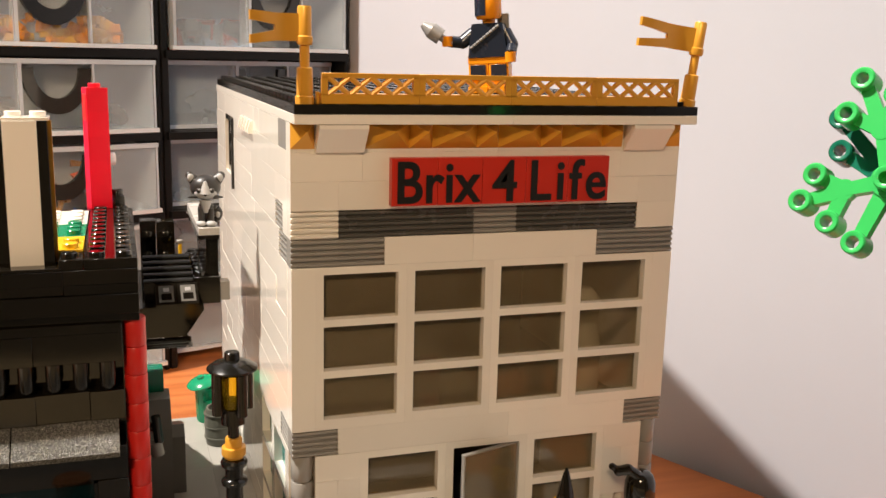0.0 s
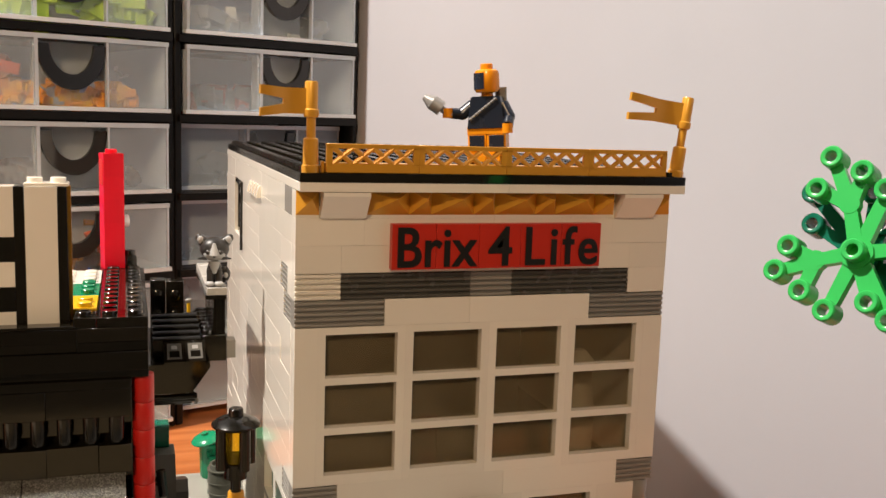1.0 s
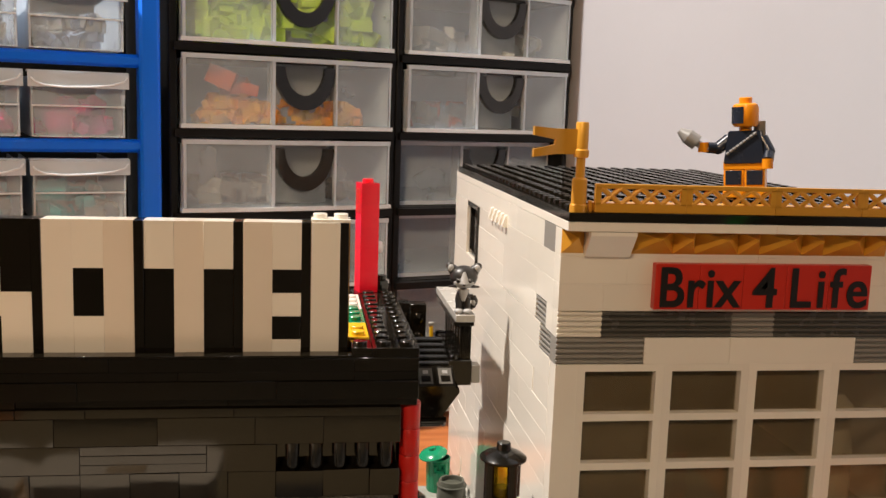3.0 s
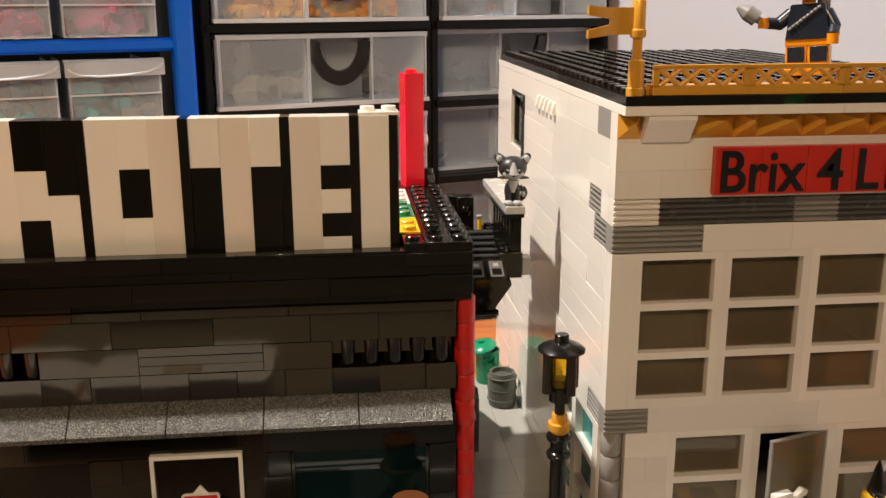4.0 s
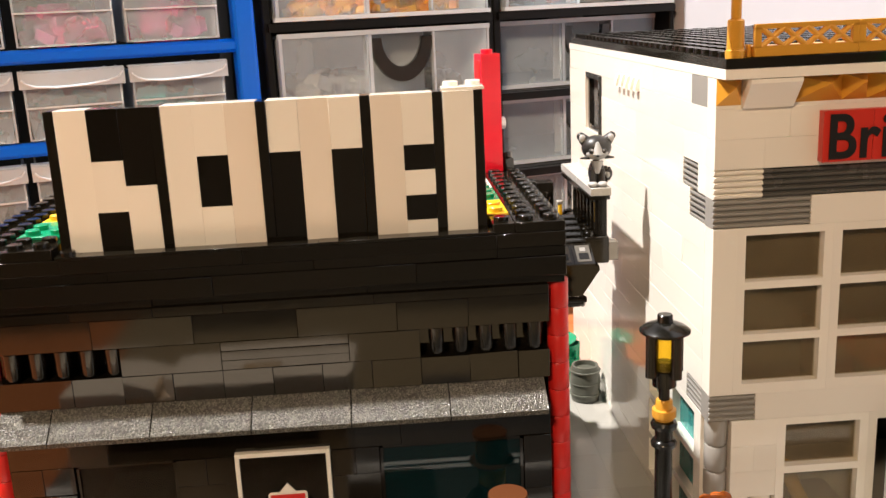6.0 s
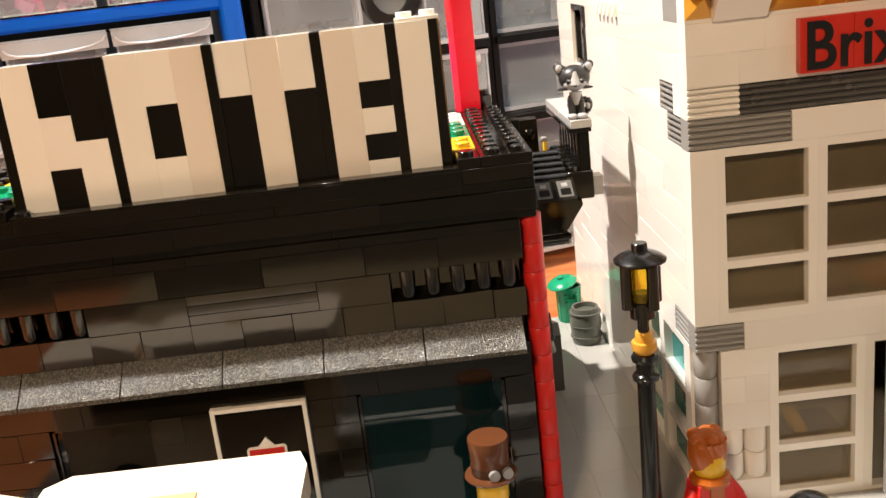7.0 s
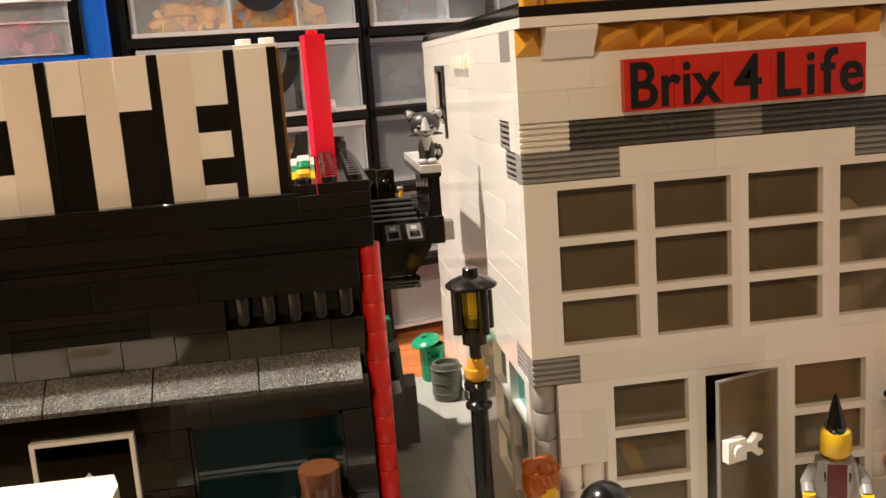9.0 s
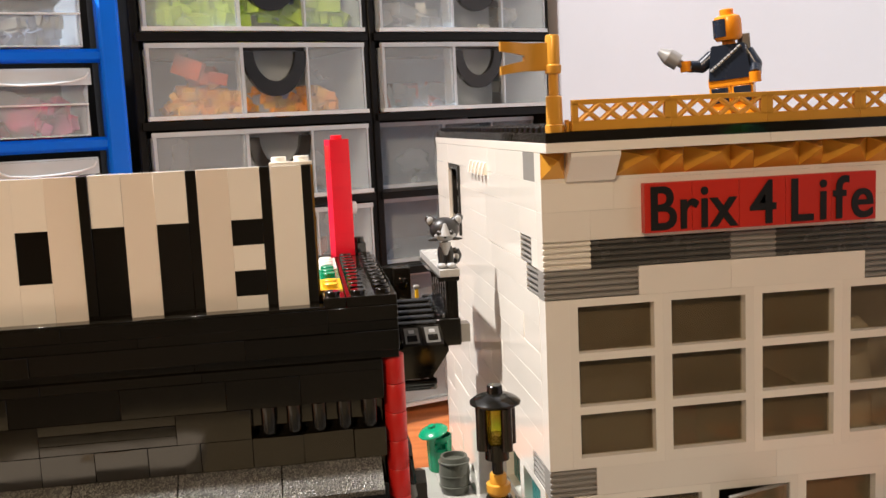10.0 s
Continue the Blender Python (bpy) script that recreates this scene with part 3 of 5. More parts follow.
box(bm, 46, 60, 20, 34, 62.1, 84, 0.4)
solo("inner_cupboard", bm, MAROON, "dark red toy cupboard behind the upper window", "toy cupboard")

# ---- the black hotel ----
HX = -144
hotel = thing("toy_hotel_building", "black toy brick hotel with a white letter sign", "toy building", (HX, 0, 0))
HAT = (-HX, 0, 0)


def hb(x0, x1, z0, z1, y0=0.0, y1=8.0, mat=BLACK, style="plain"):
    """A hotel brick given by its edges in the street's own millimetres."""
    brick(hotel, x0 - HX, y0, z0, round(x1 - x0, 2), round(y1 - y0, 2), round(z1 - z0, 2), mat, style)


# front wall, ground storey with three openings
for k in range(6):
    z = 9.6 * k
    for a, b in ((-232, -211.5), (-178.5, -159), (-127.5, -111.5), (-63, -53.6)):
        mid = (a + b) / 2
        if k % 2 and b - a > 12:
            hb(a, mid, z, z + 9.6)
            hb(mid, b, z, z + 9.6)
        else:
            hb(a, b, z, z + 9.6)
for a, b in ((-232, -200), (-200, -152), (-152, -104), (-104, -53.6)):
    hb(a, b, 57.6, 68.8)
# sloped ledge of rough pieces
random.seed(9)
ROUGHGREY = plastic("rough_grey_slope", (0.085, 0.082, 0.074), rough=0.16, vary=0.12, bump=0.0, dust=0.06, grain=1500.0)


def sparkle(m):
    t = m.node_tree
    p = t.nodes["Principled BSDF"]
    geo = t.nodes.new("ShaderNodeNewGeometry")
    cells = t.nodes.new("ShaderNodeTexVoronoi")
    cells.inputs["Scale"].default_value = 2100.0
    link(t, geo, "Position", cells, "Vector")
    # Lighter cells put some of the glints into the base colour.
    ramp = t.nodes.new("ShaderNodeValToRGB")
    ramp.color_ramp.elements[0].color = (0.045, 0.043, 0.036, 1)
    ramp.color_ramp.elements[0].position = 0.35
    ramp.color_ramp.elements[1].color = (0.14, 0.132, 0.11, 1)
    ramp.color_ramp.elements[1].position = 0.95
    link(t, cells, "Color", ramp, 0)
    link(t, ramp, 0, p, "Base Color")
    bp = t.nodes.new("ShaderNodeBump")
    bp.inputs["Strength"].default_value = 0.8
    bp.inputs["Distance"].default_value = 0.00028
    link(t, cells, "Distance", bp, "Height")
    link(t, bp, 0, p, "Normal")


sparkle(ROUGHGREY)
EDGES = [-232, -215.5, -183.5, -151.5, -119.5, -87.5, -55.5]
for a, b in zip(EDGES, EDGES[1:]):
    bm = bmesh.new()
    prism(bm, [(8, 68.9), (8, 78.3), (0.6, 78.3), (-8.6, 70.4), (-8.6, 68.9)], "x", a + 0.2, b - 0.2)
    part("ledge_slope", bm, ROUGHGREY, hotel, "rough dark grey sloped ledge piece", HAT)
# wall above the ledge
for a in range(-192, -96, 16):
    hb(a, a + 16, 78.4, 88)
for a, b in ((-232, -208), (-208, -192), (-96, -80), (-80, -64), (-64, -53.6)):
    hb(a, b, 78.4, 88)
hb(-192, -160, 88, 97.6)
for z in (88, 91.2, 94.4):
    hb(-160, -119, z, z + 3.2)
hb(-119, -96, 88, 97.6)
for a, b in ((-232, -200), (-200, -168), (-168, -135), (-135, -103), (-103, -80), (-80, -53.6)):
    hb(a, b, 97.6, 107.2)
for a, b in ((-232, -206), (-206, -180), (-180, -158), (-158, -110), (-110, -53.6)):
    hb(a, b, 107.2, 110.4)
for x0 in (-232, -96):
    hb(x0, x0 + 40, 88, 97.6, 7.0, 12.0)
    for k in range(5):
        bm = bmesh.new()
        x = x0 + 4 + 8 * k
        spin(bm, [(1.5, 88.1), (2.4, 88.7), (2.9, 89.8), (2.95, 97.55)], 0, 0, 24)
        bm.transform(Matrix.Translation(((x + 1.5) * MM, 0.0016, 0)) @ Matrix.Diagonal((0.8, 0.6, 1, 1)))
        part("half_round", bm, DULL, hotel, "black half-round wall piece", HAT)
# body behind the front, and roof
bm = bmesh.new()
box(bm, -240, -48, 12, 97, 57.6, 128)
box(bm, -240, -234, 12, 97, 0, 57.6)
box(bm, -54, -48, 12, 97, 0, 57.6)
box(bm, -234, -54, 60, 97, 0, 57.6)
# Unseen rear block, added only to shade the alley floor.
box(bm, -240, -48, 97, 118, 0, 112)
part("body", bm, BLACK, hotel, "", HAT)
# beam under the sign
for z0, z1, y0 in ((110.4, 113.6, 1.4), (113.6, 120.0, -1.6), (120.0, 123.2, -1.2), (123.2, 127.9, -1.6)):
    cuts = {110.4: (-240, -180, -112, -48), 113.6: (-240, -160, -96, -48), 120.0: (-240, -192, -128, -70, -48), 123.2: (-240, -206, -150, -70, -48)}[z0]
    for a, b in zip(cuts, cuts[1:]):
        hb(a, b, z0, z1, y0, 12.0)
for a, b in ((-206.5, -174), (-174, -126), (-126, -70.5)):
    hb(a, b, 127.9, 128.9, -1.9, 3.9)
bm = bmesh.new()
spin(bm, [(2.4, 128.6), (2.4, 130.2), (2.2, 130.4)], -203.5, 0.6, 14)
box(bm, -207, -200, -1.8, 3.6, 128, 128.9)
part("round_stud", bm, BLACK, hotel, "", HAT)


def roof_strip(x0, x1, cols, rows):
    bm = bmesh.new()
    box(bm, x0, x1, -1, 97, 128.0, 131.2, 0.12)
    for c in cols:
        studs(bm, [c], rows, 131.2, seg=14)
    part("roof_plate", bm, BLACK, hotel, "black studded roof plate", HAT)


roof_strip(-63.9, -48, (-60, -52), [3 + 8 * k for k in range(12)])
bm = bmesh.new()
box(bm, -240, -208, -1, 97, 128.0, 131.2, 0.12)
studs(bm, [-236], [3 + 8 * k for k in range(12)], 131.2, seg=14)
studs(bm, [-228], [3 + 8 * k for k in range(12)], 131.2, seg=14)
studs(bm, [-220, -212], [3, 11, 67, 75, 83, 91], 131.2, seg=14)
part("roof_plate", bm, BLACK, hotel, "black studded roof plate", HAT)
for x0, x1, y0, y1, mat, word in ((-223.9, -208.2, 15, 38.9, CANGREEN, "green"), (-223.9, -208.2, 39.1, 63, YELLOW, "yellow")):
    bm = bmesh.new()
    box(bm, x0, x1, y0, y1, 131.25, 132.2, 0.12)
    studs(bm, [x0 + 4 + 8 * i for i in range(2)], [y0 + 4 + 8 * j for j in range(int((y1 - y0) // 8))], 132.2, seg=12)
    part("roof_plate", bm, mat, hotel, word + " studded plate on the black roof", HAT)
bm = bmesh.new()
box(bm, -71, -64.1, -1, 12, 128.0, 131.2, 0.1)
studs(bm, [-68], [3], 131.2, seg=14)
part("roof_plate", bm, BLACK, hotel, "black plate with one stud", HAT)
for y0, y1, mat, word in ((12.2, 36, YELLOW, "yellow"), (36, 60, CANGREEN, "green"), (60, 90, WHITE, "white")):
    for a, b in ((-207.8, -176), (-176, -128), (-128, -96), (-96, -64.2)):
        bm = bmesh.new()
        box(bm, a, b - 0.1, y0, y1 - 0.1, 128, 131.6, 0.1)
        studs(bm, [b - 4 - 8 * i for i in range(int((b - a) // 8))], [y0 + 4 + 8 * j for j in range(int((y1 - y0) // 8))], 131.6, seg=10)
        part("roof_plate", bm, mat, hotel, word + " studded plate on the hotel roof", HAT)

# letter sign: columns of 3.2 mm, rows of 8 mm
SIGN_X, SIGN_TOP = -206.5, 173.0


def letter_bit(c, w, r0, r1, mat):
    hb(SIGN_X + 3.2 * c, SIGN_X + 3.2 * (c + w), SIGN_TOP - 8 * r1, SIGN_TOP - 8 * r0, 4, 12, mat)


K, W = BLACK, WHITE
for c in (0, 10, 20, 30, 37, 41):
    letter_bit(c, 1, 0, 6, K)
for c in (1, 11, 17, 24, 31, 38):
    letter_bit(c, 3, 0, 6, AGED if c in (17, 24, 31) else W)
for c, rows in ((4, (2, K, 4, W, 6, K)), (7, (3, K, 6, W)), (14, (2, W, 4, K, 6, W)), (21, (2, W, 6, K)), (27, (2, W, 6, K)), (34, (2, W, 3, K, 4, W, 5, K, 6, W))):
    top = 0
    for low, mat in zip(rows[::2], rows[1::2]):
        letter_bit(c, 3, top, low, mat)
        top = low
bm = bmesh.new()
box(bm, -206, -71.6, 12.1, 13.6, 128, 172.6)
part("sign_back", bm, GOLD, hotel, "gold backing behind the letters", HAT)
bm = bmesh.new()
box(bm, -85.0, -71.8, 4.2, 12.4, 173.05, 174.1, 0.1)
studs(bm, [-82, -75], [8.2], 174.1, seg=14)
part("sign_cap", bm, WHITE, hotel, "white studded plate on the sign's end", HAT)

# red corner columns
for x in (-240, -56):
    for k in range(12):
        z = 110.4 - 9.6 * (k + 1)
        h = 9.6 if z > 0 else 9.6 + z
        bm = bmesh.new()
        spin(bm, [(3.3, max(z, 0) + 0.05), (3.58, max(z, 0) + 0.5), (3.6, z + 9.3), (3.4, z + 9.56)], x + (6.2 if x > -100 else 4), 6.0, 22)
        part("column_piece", bm, RED, hotel, "red round corner piece", HAT)

# windows of the ground storey
def shop_pane(x0, x1, top, mat, y=2.0):
    win = new("window")
    win.parent = hotel
    win.location = (-HX * MM, 0, 0)
    bm = bmesh.new()
    for a, b, c, d in ((x0, x0 + 1.0, 0.2, top), (x1 - 1.0, x1, 0.2, top), (x0, x1, top - 1.0, top)):
        box(bm, a, b, y - 0.8, y + 2.4, c, d)
    part("frame", bm, BLACK, win)
    bm = bmesh.new()
    box(bm, x0 + 0.9, x1 - 0.9, y, y + 0.9, 0.3, top - 0.9)
    part("pane", bm, mat, win, "dark tinted glass pane").visible_shadow = False
    return win


DARKTEAL = glass("dark_teal_glass", (0.05, 0.16, 0.17), rough=0.02)
hazy(DARKTEAL, 0.09, (0.02, 0.11, 0.13))
SMOKE = glass("smoke_glass", (0.35, 0.33, 0.30), rough=0.02)
shop_pane(-111.3, -63.2, 57.4, DARKTEAL)
shop_pane(-211.3, -178.7, 57.4, SMOKE)
pic = new("window")
pic.parent = hotel
pic.location = (-HX * MM, 0, 0)
bm = bmesh.new()
for a, b, c, d in ((-159.0, -157.6, 0.2, 59.0), (-129.2, -127.8, 0.2, 59.0), (-157.6, -129.2, 57.5, 59.0), (-157.6, -129.2, 0.2, 2.0)):
    box(bm, a, b, -1.9, 3.2, c, d, 0.12)
part("frame", bm, WHITE, pic, "cream white window frame")
bm = bmesh.new()
box(bm, -157.6, -129.2, -1.1, -0.3, 2.0, 57.5)
part("pane", bm, SMOKE, pic).visible_shadow = False
bm = bmesh.new()
prism(bm, [(-149.2, 36.4), (-148.4, 35.6), (-137, 35.6), (-136.2, 36.4), (-136.2, 43.6), (-137, 44.4), (-140, 44.4), (-142.6, 47.6), (-145.4, 44.4), (-148.4, 44.4), (-149.2, 43.6)], "y", -1.9, -1.3)
plate = part("open_sign", bm, WHITE, pic, "white edged hanging sign")
bm = bmesh.new()
box(bm, -148.4, -137.0, -2.2, -1.85, 36.4, 43.6, 0.05)
part("sign_face", bm, RED, plate, "red sign face")
lettering("OPEN", plate, -147.6, -2.35, 38.2, 5.2, 9.9, YELLOWORANGE, "orange letters", bold=0.05)

# side balcony towards the alley, as parts of the hotel
def side_part(name, bm, mat=BLACK, label=""):
    return part(name, bm, mat, hotel, label, HAT)


bm = bmesh.new()
prism(bm, [(-48.1, 98.4), (-23.6, 98.4), (-23.4, 96.6), (-30.5, 86.4), (-48.1, 86.4)], "y", 60, 108)
side_part("balcony_hull", bm, BLACK, "black balcony hull with a slanted underside")
bm = bmesh.new()
for y, z in ((61, 84.8), (64, 82.8), (68, 80.8)):
    tube(bm, (-48, y, z), (-30 + (68 - y) * 0.2, y, z), 1.2, 10)
tube(bm, (-30.5, 60.5, 85.8), (-28.6, 69, 80.4), 1.3, 10)
tube(bm, (-34, 60.5, 85.8), (-31.6, 69, 80.4), 0.8, 8)
side_part("rail", bm, BLACK, "black bars under the balcony")
for x in (-41.2, -33.1):
    bm = bmesh.new()
    prism(bm, [(59.6, 98.5), (59.6, 99.4), (69.5, 105.4), (69.5, 98.5)], "x", x, x + 7.9)
    dial = side_part("dial_tile", bm, BLACK, "dark tile with a silver print")
    for s0, s1, u0, u1, lift, mat, word in ((0.12, 0.88, 1.3, 6.9, 0.12, DGREY, "print_frame"), (0.22, 0.5, 2.2, 6.0, 0.3, BLACK, "print_bar"), (0.6, 0.76, 3.0, 5.2, 0.3, STEEL, "print_dot")):
        bm = bmesh.new()
        ya, yb, za, zb = 59.6 + 9.9 * s0, 59.6 + 9.9 * s1, 99.4 + 6.0 * s0, 99.4 + 6.0 * s1
        prism(bm, [(ya, za), (yb, zb), (yb - lift * 0.55, zb + lift * 0.83), (ya - lift * 0.55, za + lift * 0.83)], "x", x + u0, x + u1)
        part(word, bm, mat, dial)
for k in range(5):
    bm = bmesh.new()
    y, z = 71 + 5.2 * k, 105.6 + 1.3 * k
    prism(bm, [(y, z - 6), (y, z), (y + 1.2, z + 0.9), (y + 3.2, z + 0.9), (y + 5.0, z - 0.2), (y + 5.0, z - 6)], "x", -45, -26.5)
    side_part("ridge", bm, DULL, "dark ridged balcony plate")
bm = bmesh.new()
box(bm, -26.2, -15.4, 78.6, 130, 94, 105.2, 0.35)
studs(bm, [-22.8], [82.0 + 7.4 * k for k in range(7)], 105.2, seg=14)
side_part("deck", bm, BLACK, "black block with a row of studs")
bm = bmesh.new()
box(bm, -15.3, -11.6, 79.2, 86, 95, 102.6, 0.15)
side_part("deck_end", bm, LGREY, "grey end piece")
bm = bmesh.new()
box(bm, -19.8, -15.8, 80.5, 132, 105.3, 121.1)
pillar = side_part("pillar", bm, BLACK, "black fluted wall under the tile")
for k in range(7):
    bm = bmesh.new()
    box(bm, -20.6, -19.85, 81 + 7.0 * k, 84.4 + 7.0 * k, 105.3, 121.1, 0.1)
    part("flute", bm, BLACK, pillar)
    bm = bmesh.new()
    box(bm, -19.7 + 0.56 * k, -19.4 + 0.56 * k, 80.0, 80.45, 105.3, 121.1)
    part("flute", bm, BLACK, pillar)
bm = bmesh.new()
box(bm, -24.2, -15.8, 74.6, 136, 121.2, 122.9)
side_part("platform_plate", bm, BLACK)
bm = bmesh.new()
box(bm, -23.8, -15.6, 73.6, 137.6, 123, 126.2, 0.2)
side_part("platform_tile", bm, LGREYTILE, "light grey smooth tile platform")
bm = bmesh.new()
box(bm, -38.2, -30.6, 120, 128, 97, 121, 0.2)
side_part("post_brick", bm, BLACK, "black brick with two round studs on its face")
bm = bmesh.new()
box(bm, -45, -38.4, 121, 129, 97, 121.4, 0.2)
side_part("post_brick", bm, DULL, "dark grey brick with two round studs on its face")
for x, y in ((-34.4, 120), (-41.7, 121)):
    for z in (105.4, 114.6):
        bm = bmesh.new()
        tube(bm, (x, y - 0.02, z), (x, y - 1.3, z), 2.5, 16, 0, 2.5)
        tube(bm, (x, y - 1.32, z), (x, y - 1.7, z), 2.4, 16, 0, 1.7)
        side_part("face_stud", bm, BLACK, "round stud on the brick's face")
bm = bmesh.new()
box(bm, -29.4, -27.9, 114, 117, 101, 111.9, 0.2)
side_part("small_post", bm, YELLOW, "small yellow piece")
bm = bmesh.new()
box(bm, -48, -26.5, 106, 131, 94, 97.5)
box(bm, -48, -15.6, 100, 137, 90, 94)
side_part("balcony_floor", bm, BLACK)
bm = bmesh.new()
box(bm, -30.0, -27.4, 114, 117, 112.0, 113.6, 0.3)
side_part("small_cap", bm, LGREY, "pale grey cap")

# red pole on the hotel's roof
pole = thing("red_roof_pole", "bright red stacked brick pole standing on the roof edge", "toy pole", (-60.4, 100, 131.2), 14)
bm = bmesh.new()
box(bm, -9, 9, -6, 6, -3.1, 0.0, 0.15)
part("pole_base", bm, BLACK, pole)
for k in range(5):
    bm = bmesh.new()
    box(bm, -4.1, 4.1, -4.1, 4.1, 9.6 * k, 9.6 * k + 9.6, 0.03)
    part("brick", bm, HOTRED, pole)
# Darker red plate paints the shade of a slot onto the flat face.
bm = bmesh.new()
box(bm, -4.3, -4.0, -2.6, 2.6, 35, 45.5, 0.1)
part("slot", bm, RED, pole, "darker red plate standing in for a shaded slot")
bm = bmesh.new()
spin(bm, [(2.4, 48), (2.4, 49.5), (2.2, 49.7)], 0, 0, 14)
part("stud", bm, HOTRED, pole)
bm = bmesh.new()
box(bm, 5.2, 9.0, -4.0, 4.0, 0.05, 5.0, 0.2)
spin(bm, [(2.4, 5.0), (2.4, 6.6), (2.0, 7.0)], 7.1, 0, 12)
part("pole_foot", bm, BLACK, pole, "small black stud piece beside the pole")
bm = bmesh.new()
tube(bm, (4.1, 0, 19.5), (6.6, 0, 19.5), 2.6, 12)
part("knob", bm, MILKLIP, pole, "pale clear knob on the side")


# ---- street things ----
def street_lamp(x, y):
    s = thing("street_lamp", "black toy street lamp with amber light and gold ring", "street lamp", (x, y, 0))
    bm = bmesh.new()
    spin(bm, [(7.6, 0), (7.6, 2.6), (6.0, 3.2), (4.6, 9), (3.9, 12.5), (4.5, 13.2), (4.5, 15), (3.2, 15.6), (2.9, 34), (2.7, 61.6), (3.9, 62.1), (4.1, 63.2), (3.6, 64.0), (2.8, 64.4), (2.8, 67.6), (3.9, 68.2), (4.2, 69.4), (3.7, 70.4), (2.4, 70.8)], 0, 0, 24)
    part("post", bm, DULL, s)
    bm = bmesh.new()
    spin(bm, [(2.9, 70.8), (3.1, 71.6), (3.7, 71.9), (3.8, 73.2), (3.7, 74.4), (2.7, 74.6), (2.6, 77.2), (2.3, 77.6)], 0, 0, 20)
    part("ring", bm, GOLD, s, "gold ring round the post")
    bm = bmesh.new()
    spin(bm, [(1.7, 77.6), (1.7, 82), (3.7, 82.2), (3.7, 87.2), (2.6, 87.6), (2.6, 90)], 0, 0, 20)
    for k in range(4):
        a = math.radians(25 + 90 * k)
        c, sn = math.cos(a), math.sin(a)
        p0 = Vector((5.3 * c, 5.3 * sn, 0))
        tube(bm, p0 + Vector((0, 0, 86.0)), p0 + Vector((0, 0, 99.6)), 1.75, 10)
        tube(bm, Vector((2.5 * c, 2.5 * sn, 87.2)), p0 + Vector((0, 0, 87.0)), 1.2, 8)
    part("lantern_cage", bm, DULL, s)
    bm = bmesh.new()
    spin(bm, [(3.5, 87.6), (3.6, 99.6)], 0, 0, 20)
    part("light", bm, AMBER, s, "amber clear cylinder")
    bm = bmesh.new()
    spin(bm, [(7.0, 99.2), (7.7, 99.7), (7.7, 100.3), (6.3, 101.4), (3.8, 102.5), (2.4, 102.8), (2.3, 104.9), (2.0, 105.2)], 0, 0, 28)
    part("hat", bm, DULL, s)
    return s


lamp_post = street_lamp(-22, -22.5)

barrel = thing("barrel", "dark grey toy barrel standing in the alley", "barrel", (-9.5, 158, 0))
bm = bmesh.new()
spin(bm, [(6.2, 0), (7.0, 0.8), (7.4, 5), (7.7, 10), (7.4, 15), (6.8, 18.4), (6.6, 19.2), (5.6, 19.2), (5.5, 16.6), (0.3, 16.4)], 0, 0, 28)
part("body", bm, BARREL, barrel)
for z in (4.4, 10.0, 16.4):
    bm = bmesh.new()
    spin(bm, [(7.1, z - 0.5), (7.95, z - 0.3), (7.95, z + 0.3), (7.1, z + 0.5)], 0, 0, 28)
    part("hoop", bm, BARREL, barrel)

can = thing("rubbish_can", "green toy rubbish can with a tilted lid", "rubbish can", (-12.4, 190, 0))
bm = bmesh.new()
spin(bm, [(5.6, 0), (5.9, 0.6), (6.5, 18), (6.9, 18.4), (6.9, 19.6), (6.1, 19.8), (5.9, 6), (0.3, 5.5)], 0, 0, 24)
for k in range(12):
    a = math.tau * k / 12
    rib = bmesh.new()
    tube(rib, (5.9 * math.cos(a), 5.9 * math.sin(a), 1), (6.5 * math.cos(a), 6.5 * math.sin(a), 17.6), 0.35, 6)
    part("rib", rib, CANGREEN, can)
part("body", bm, CANGREEN, can)
bm = bmesh.new()
box(bm, -3.4, 3.4, -7.8, -6.6, 12.5, 14.0, 0.2)
box(bm, -3.4, -2.0, -7.8, -4.6, 12.5, 16.5, 0.2)
box(bm, 2.0, 3.4, -7.8, -4.6, 12.5, 16.5, 0.2)
part("handle", bm, CANGREEN, can)
lid = part("lid", spin(bmesh.new(), [(7.9, 0), (8.1, 0.6), (6.8, 1.9), (4.4, 2.8), (1.9, 3.2), (1.8, 4.4), (1.5, 4.7)], 0, 0, 24), CANGREEN, can, "domed lid set askew")
lid.matrix_basis = pose(-0.0030, -0.001, 0.0213, 6, -14, 0)

bm = bmesh.new()
prism(bm, [(100, 0), (100, 33), (108, 44), (122, 44), (150, 26), (150, 0)], "x", -47.8, -35.2)
solo("grey_rock_slope", bm, DGREYMID, "grey toy slope block against the hotel", "toy slope")
bm = bmesh.new()
prism(bm, [(105, 0), (105, 27), (110, 31), (132, 24), (160, 8), (160, 0)], "x", -35.1, -29.6)
solo("grey_rock_slope", bm, DGREYMID, "low grey toy slope block in the alley", "toy slope")
clip = thing("black_clip", "small black clip piece fixed on the hotel wall", "toy clip", (-47.9, 40, 60))
bm = bmesh.new()
tube(bm, (0, 0, 0), (4.5, 0, -2), 1.6, 10)
tube(bm, (4.5, -1, 3), (5.5, -1, -7), 1.8, 10)
part("bar", bm, BLACK, clip)
bm = bmesh.new()
tube(bm, (4.0, -1, -7), (5.0, -1, -12), 2.4, 12)
part("cap", bm, LGREY, clip, "grey cap")
bm = bmesh.new()
box(bm, -47.9, -37.4, 118, 128, 42, 54, 0.3)
solo("green_brick", bm, DGREEN, "dark green brick on the hotel's back corner", "toy brick")

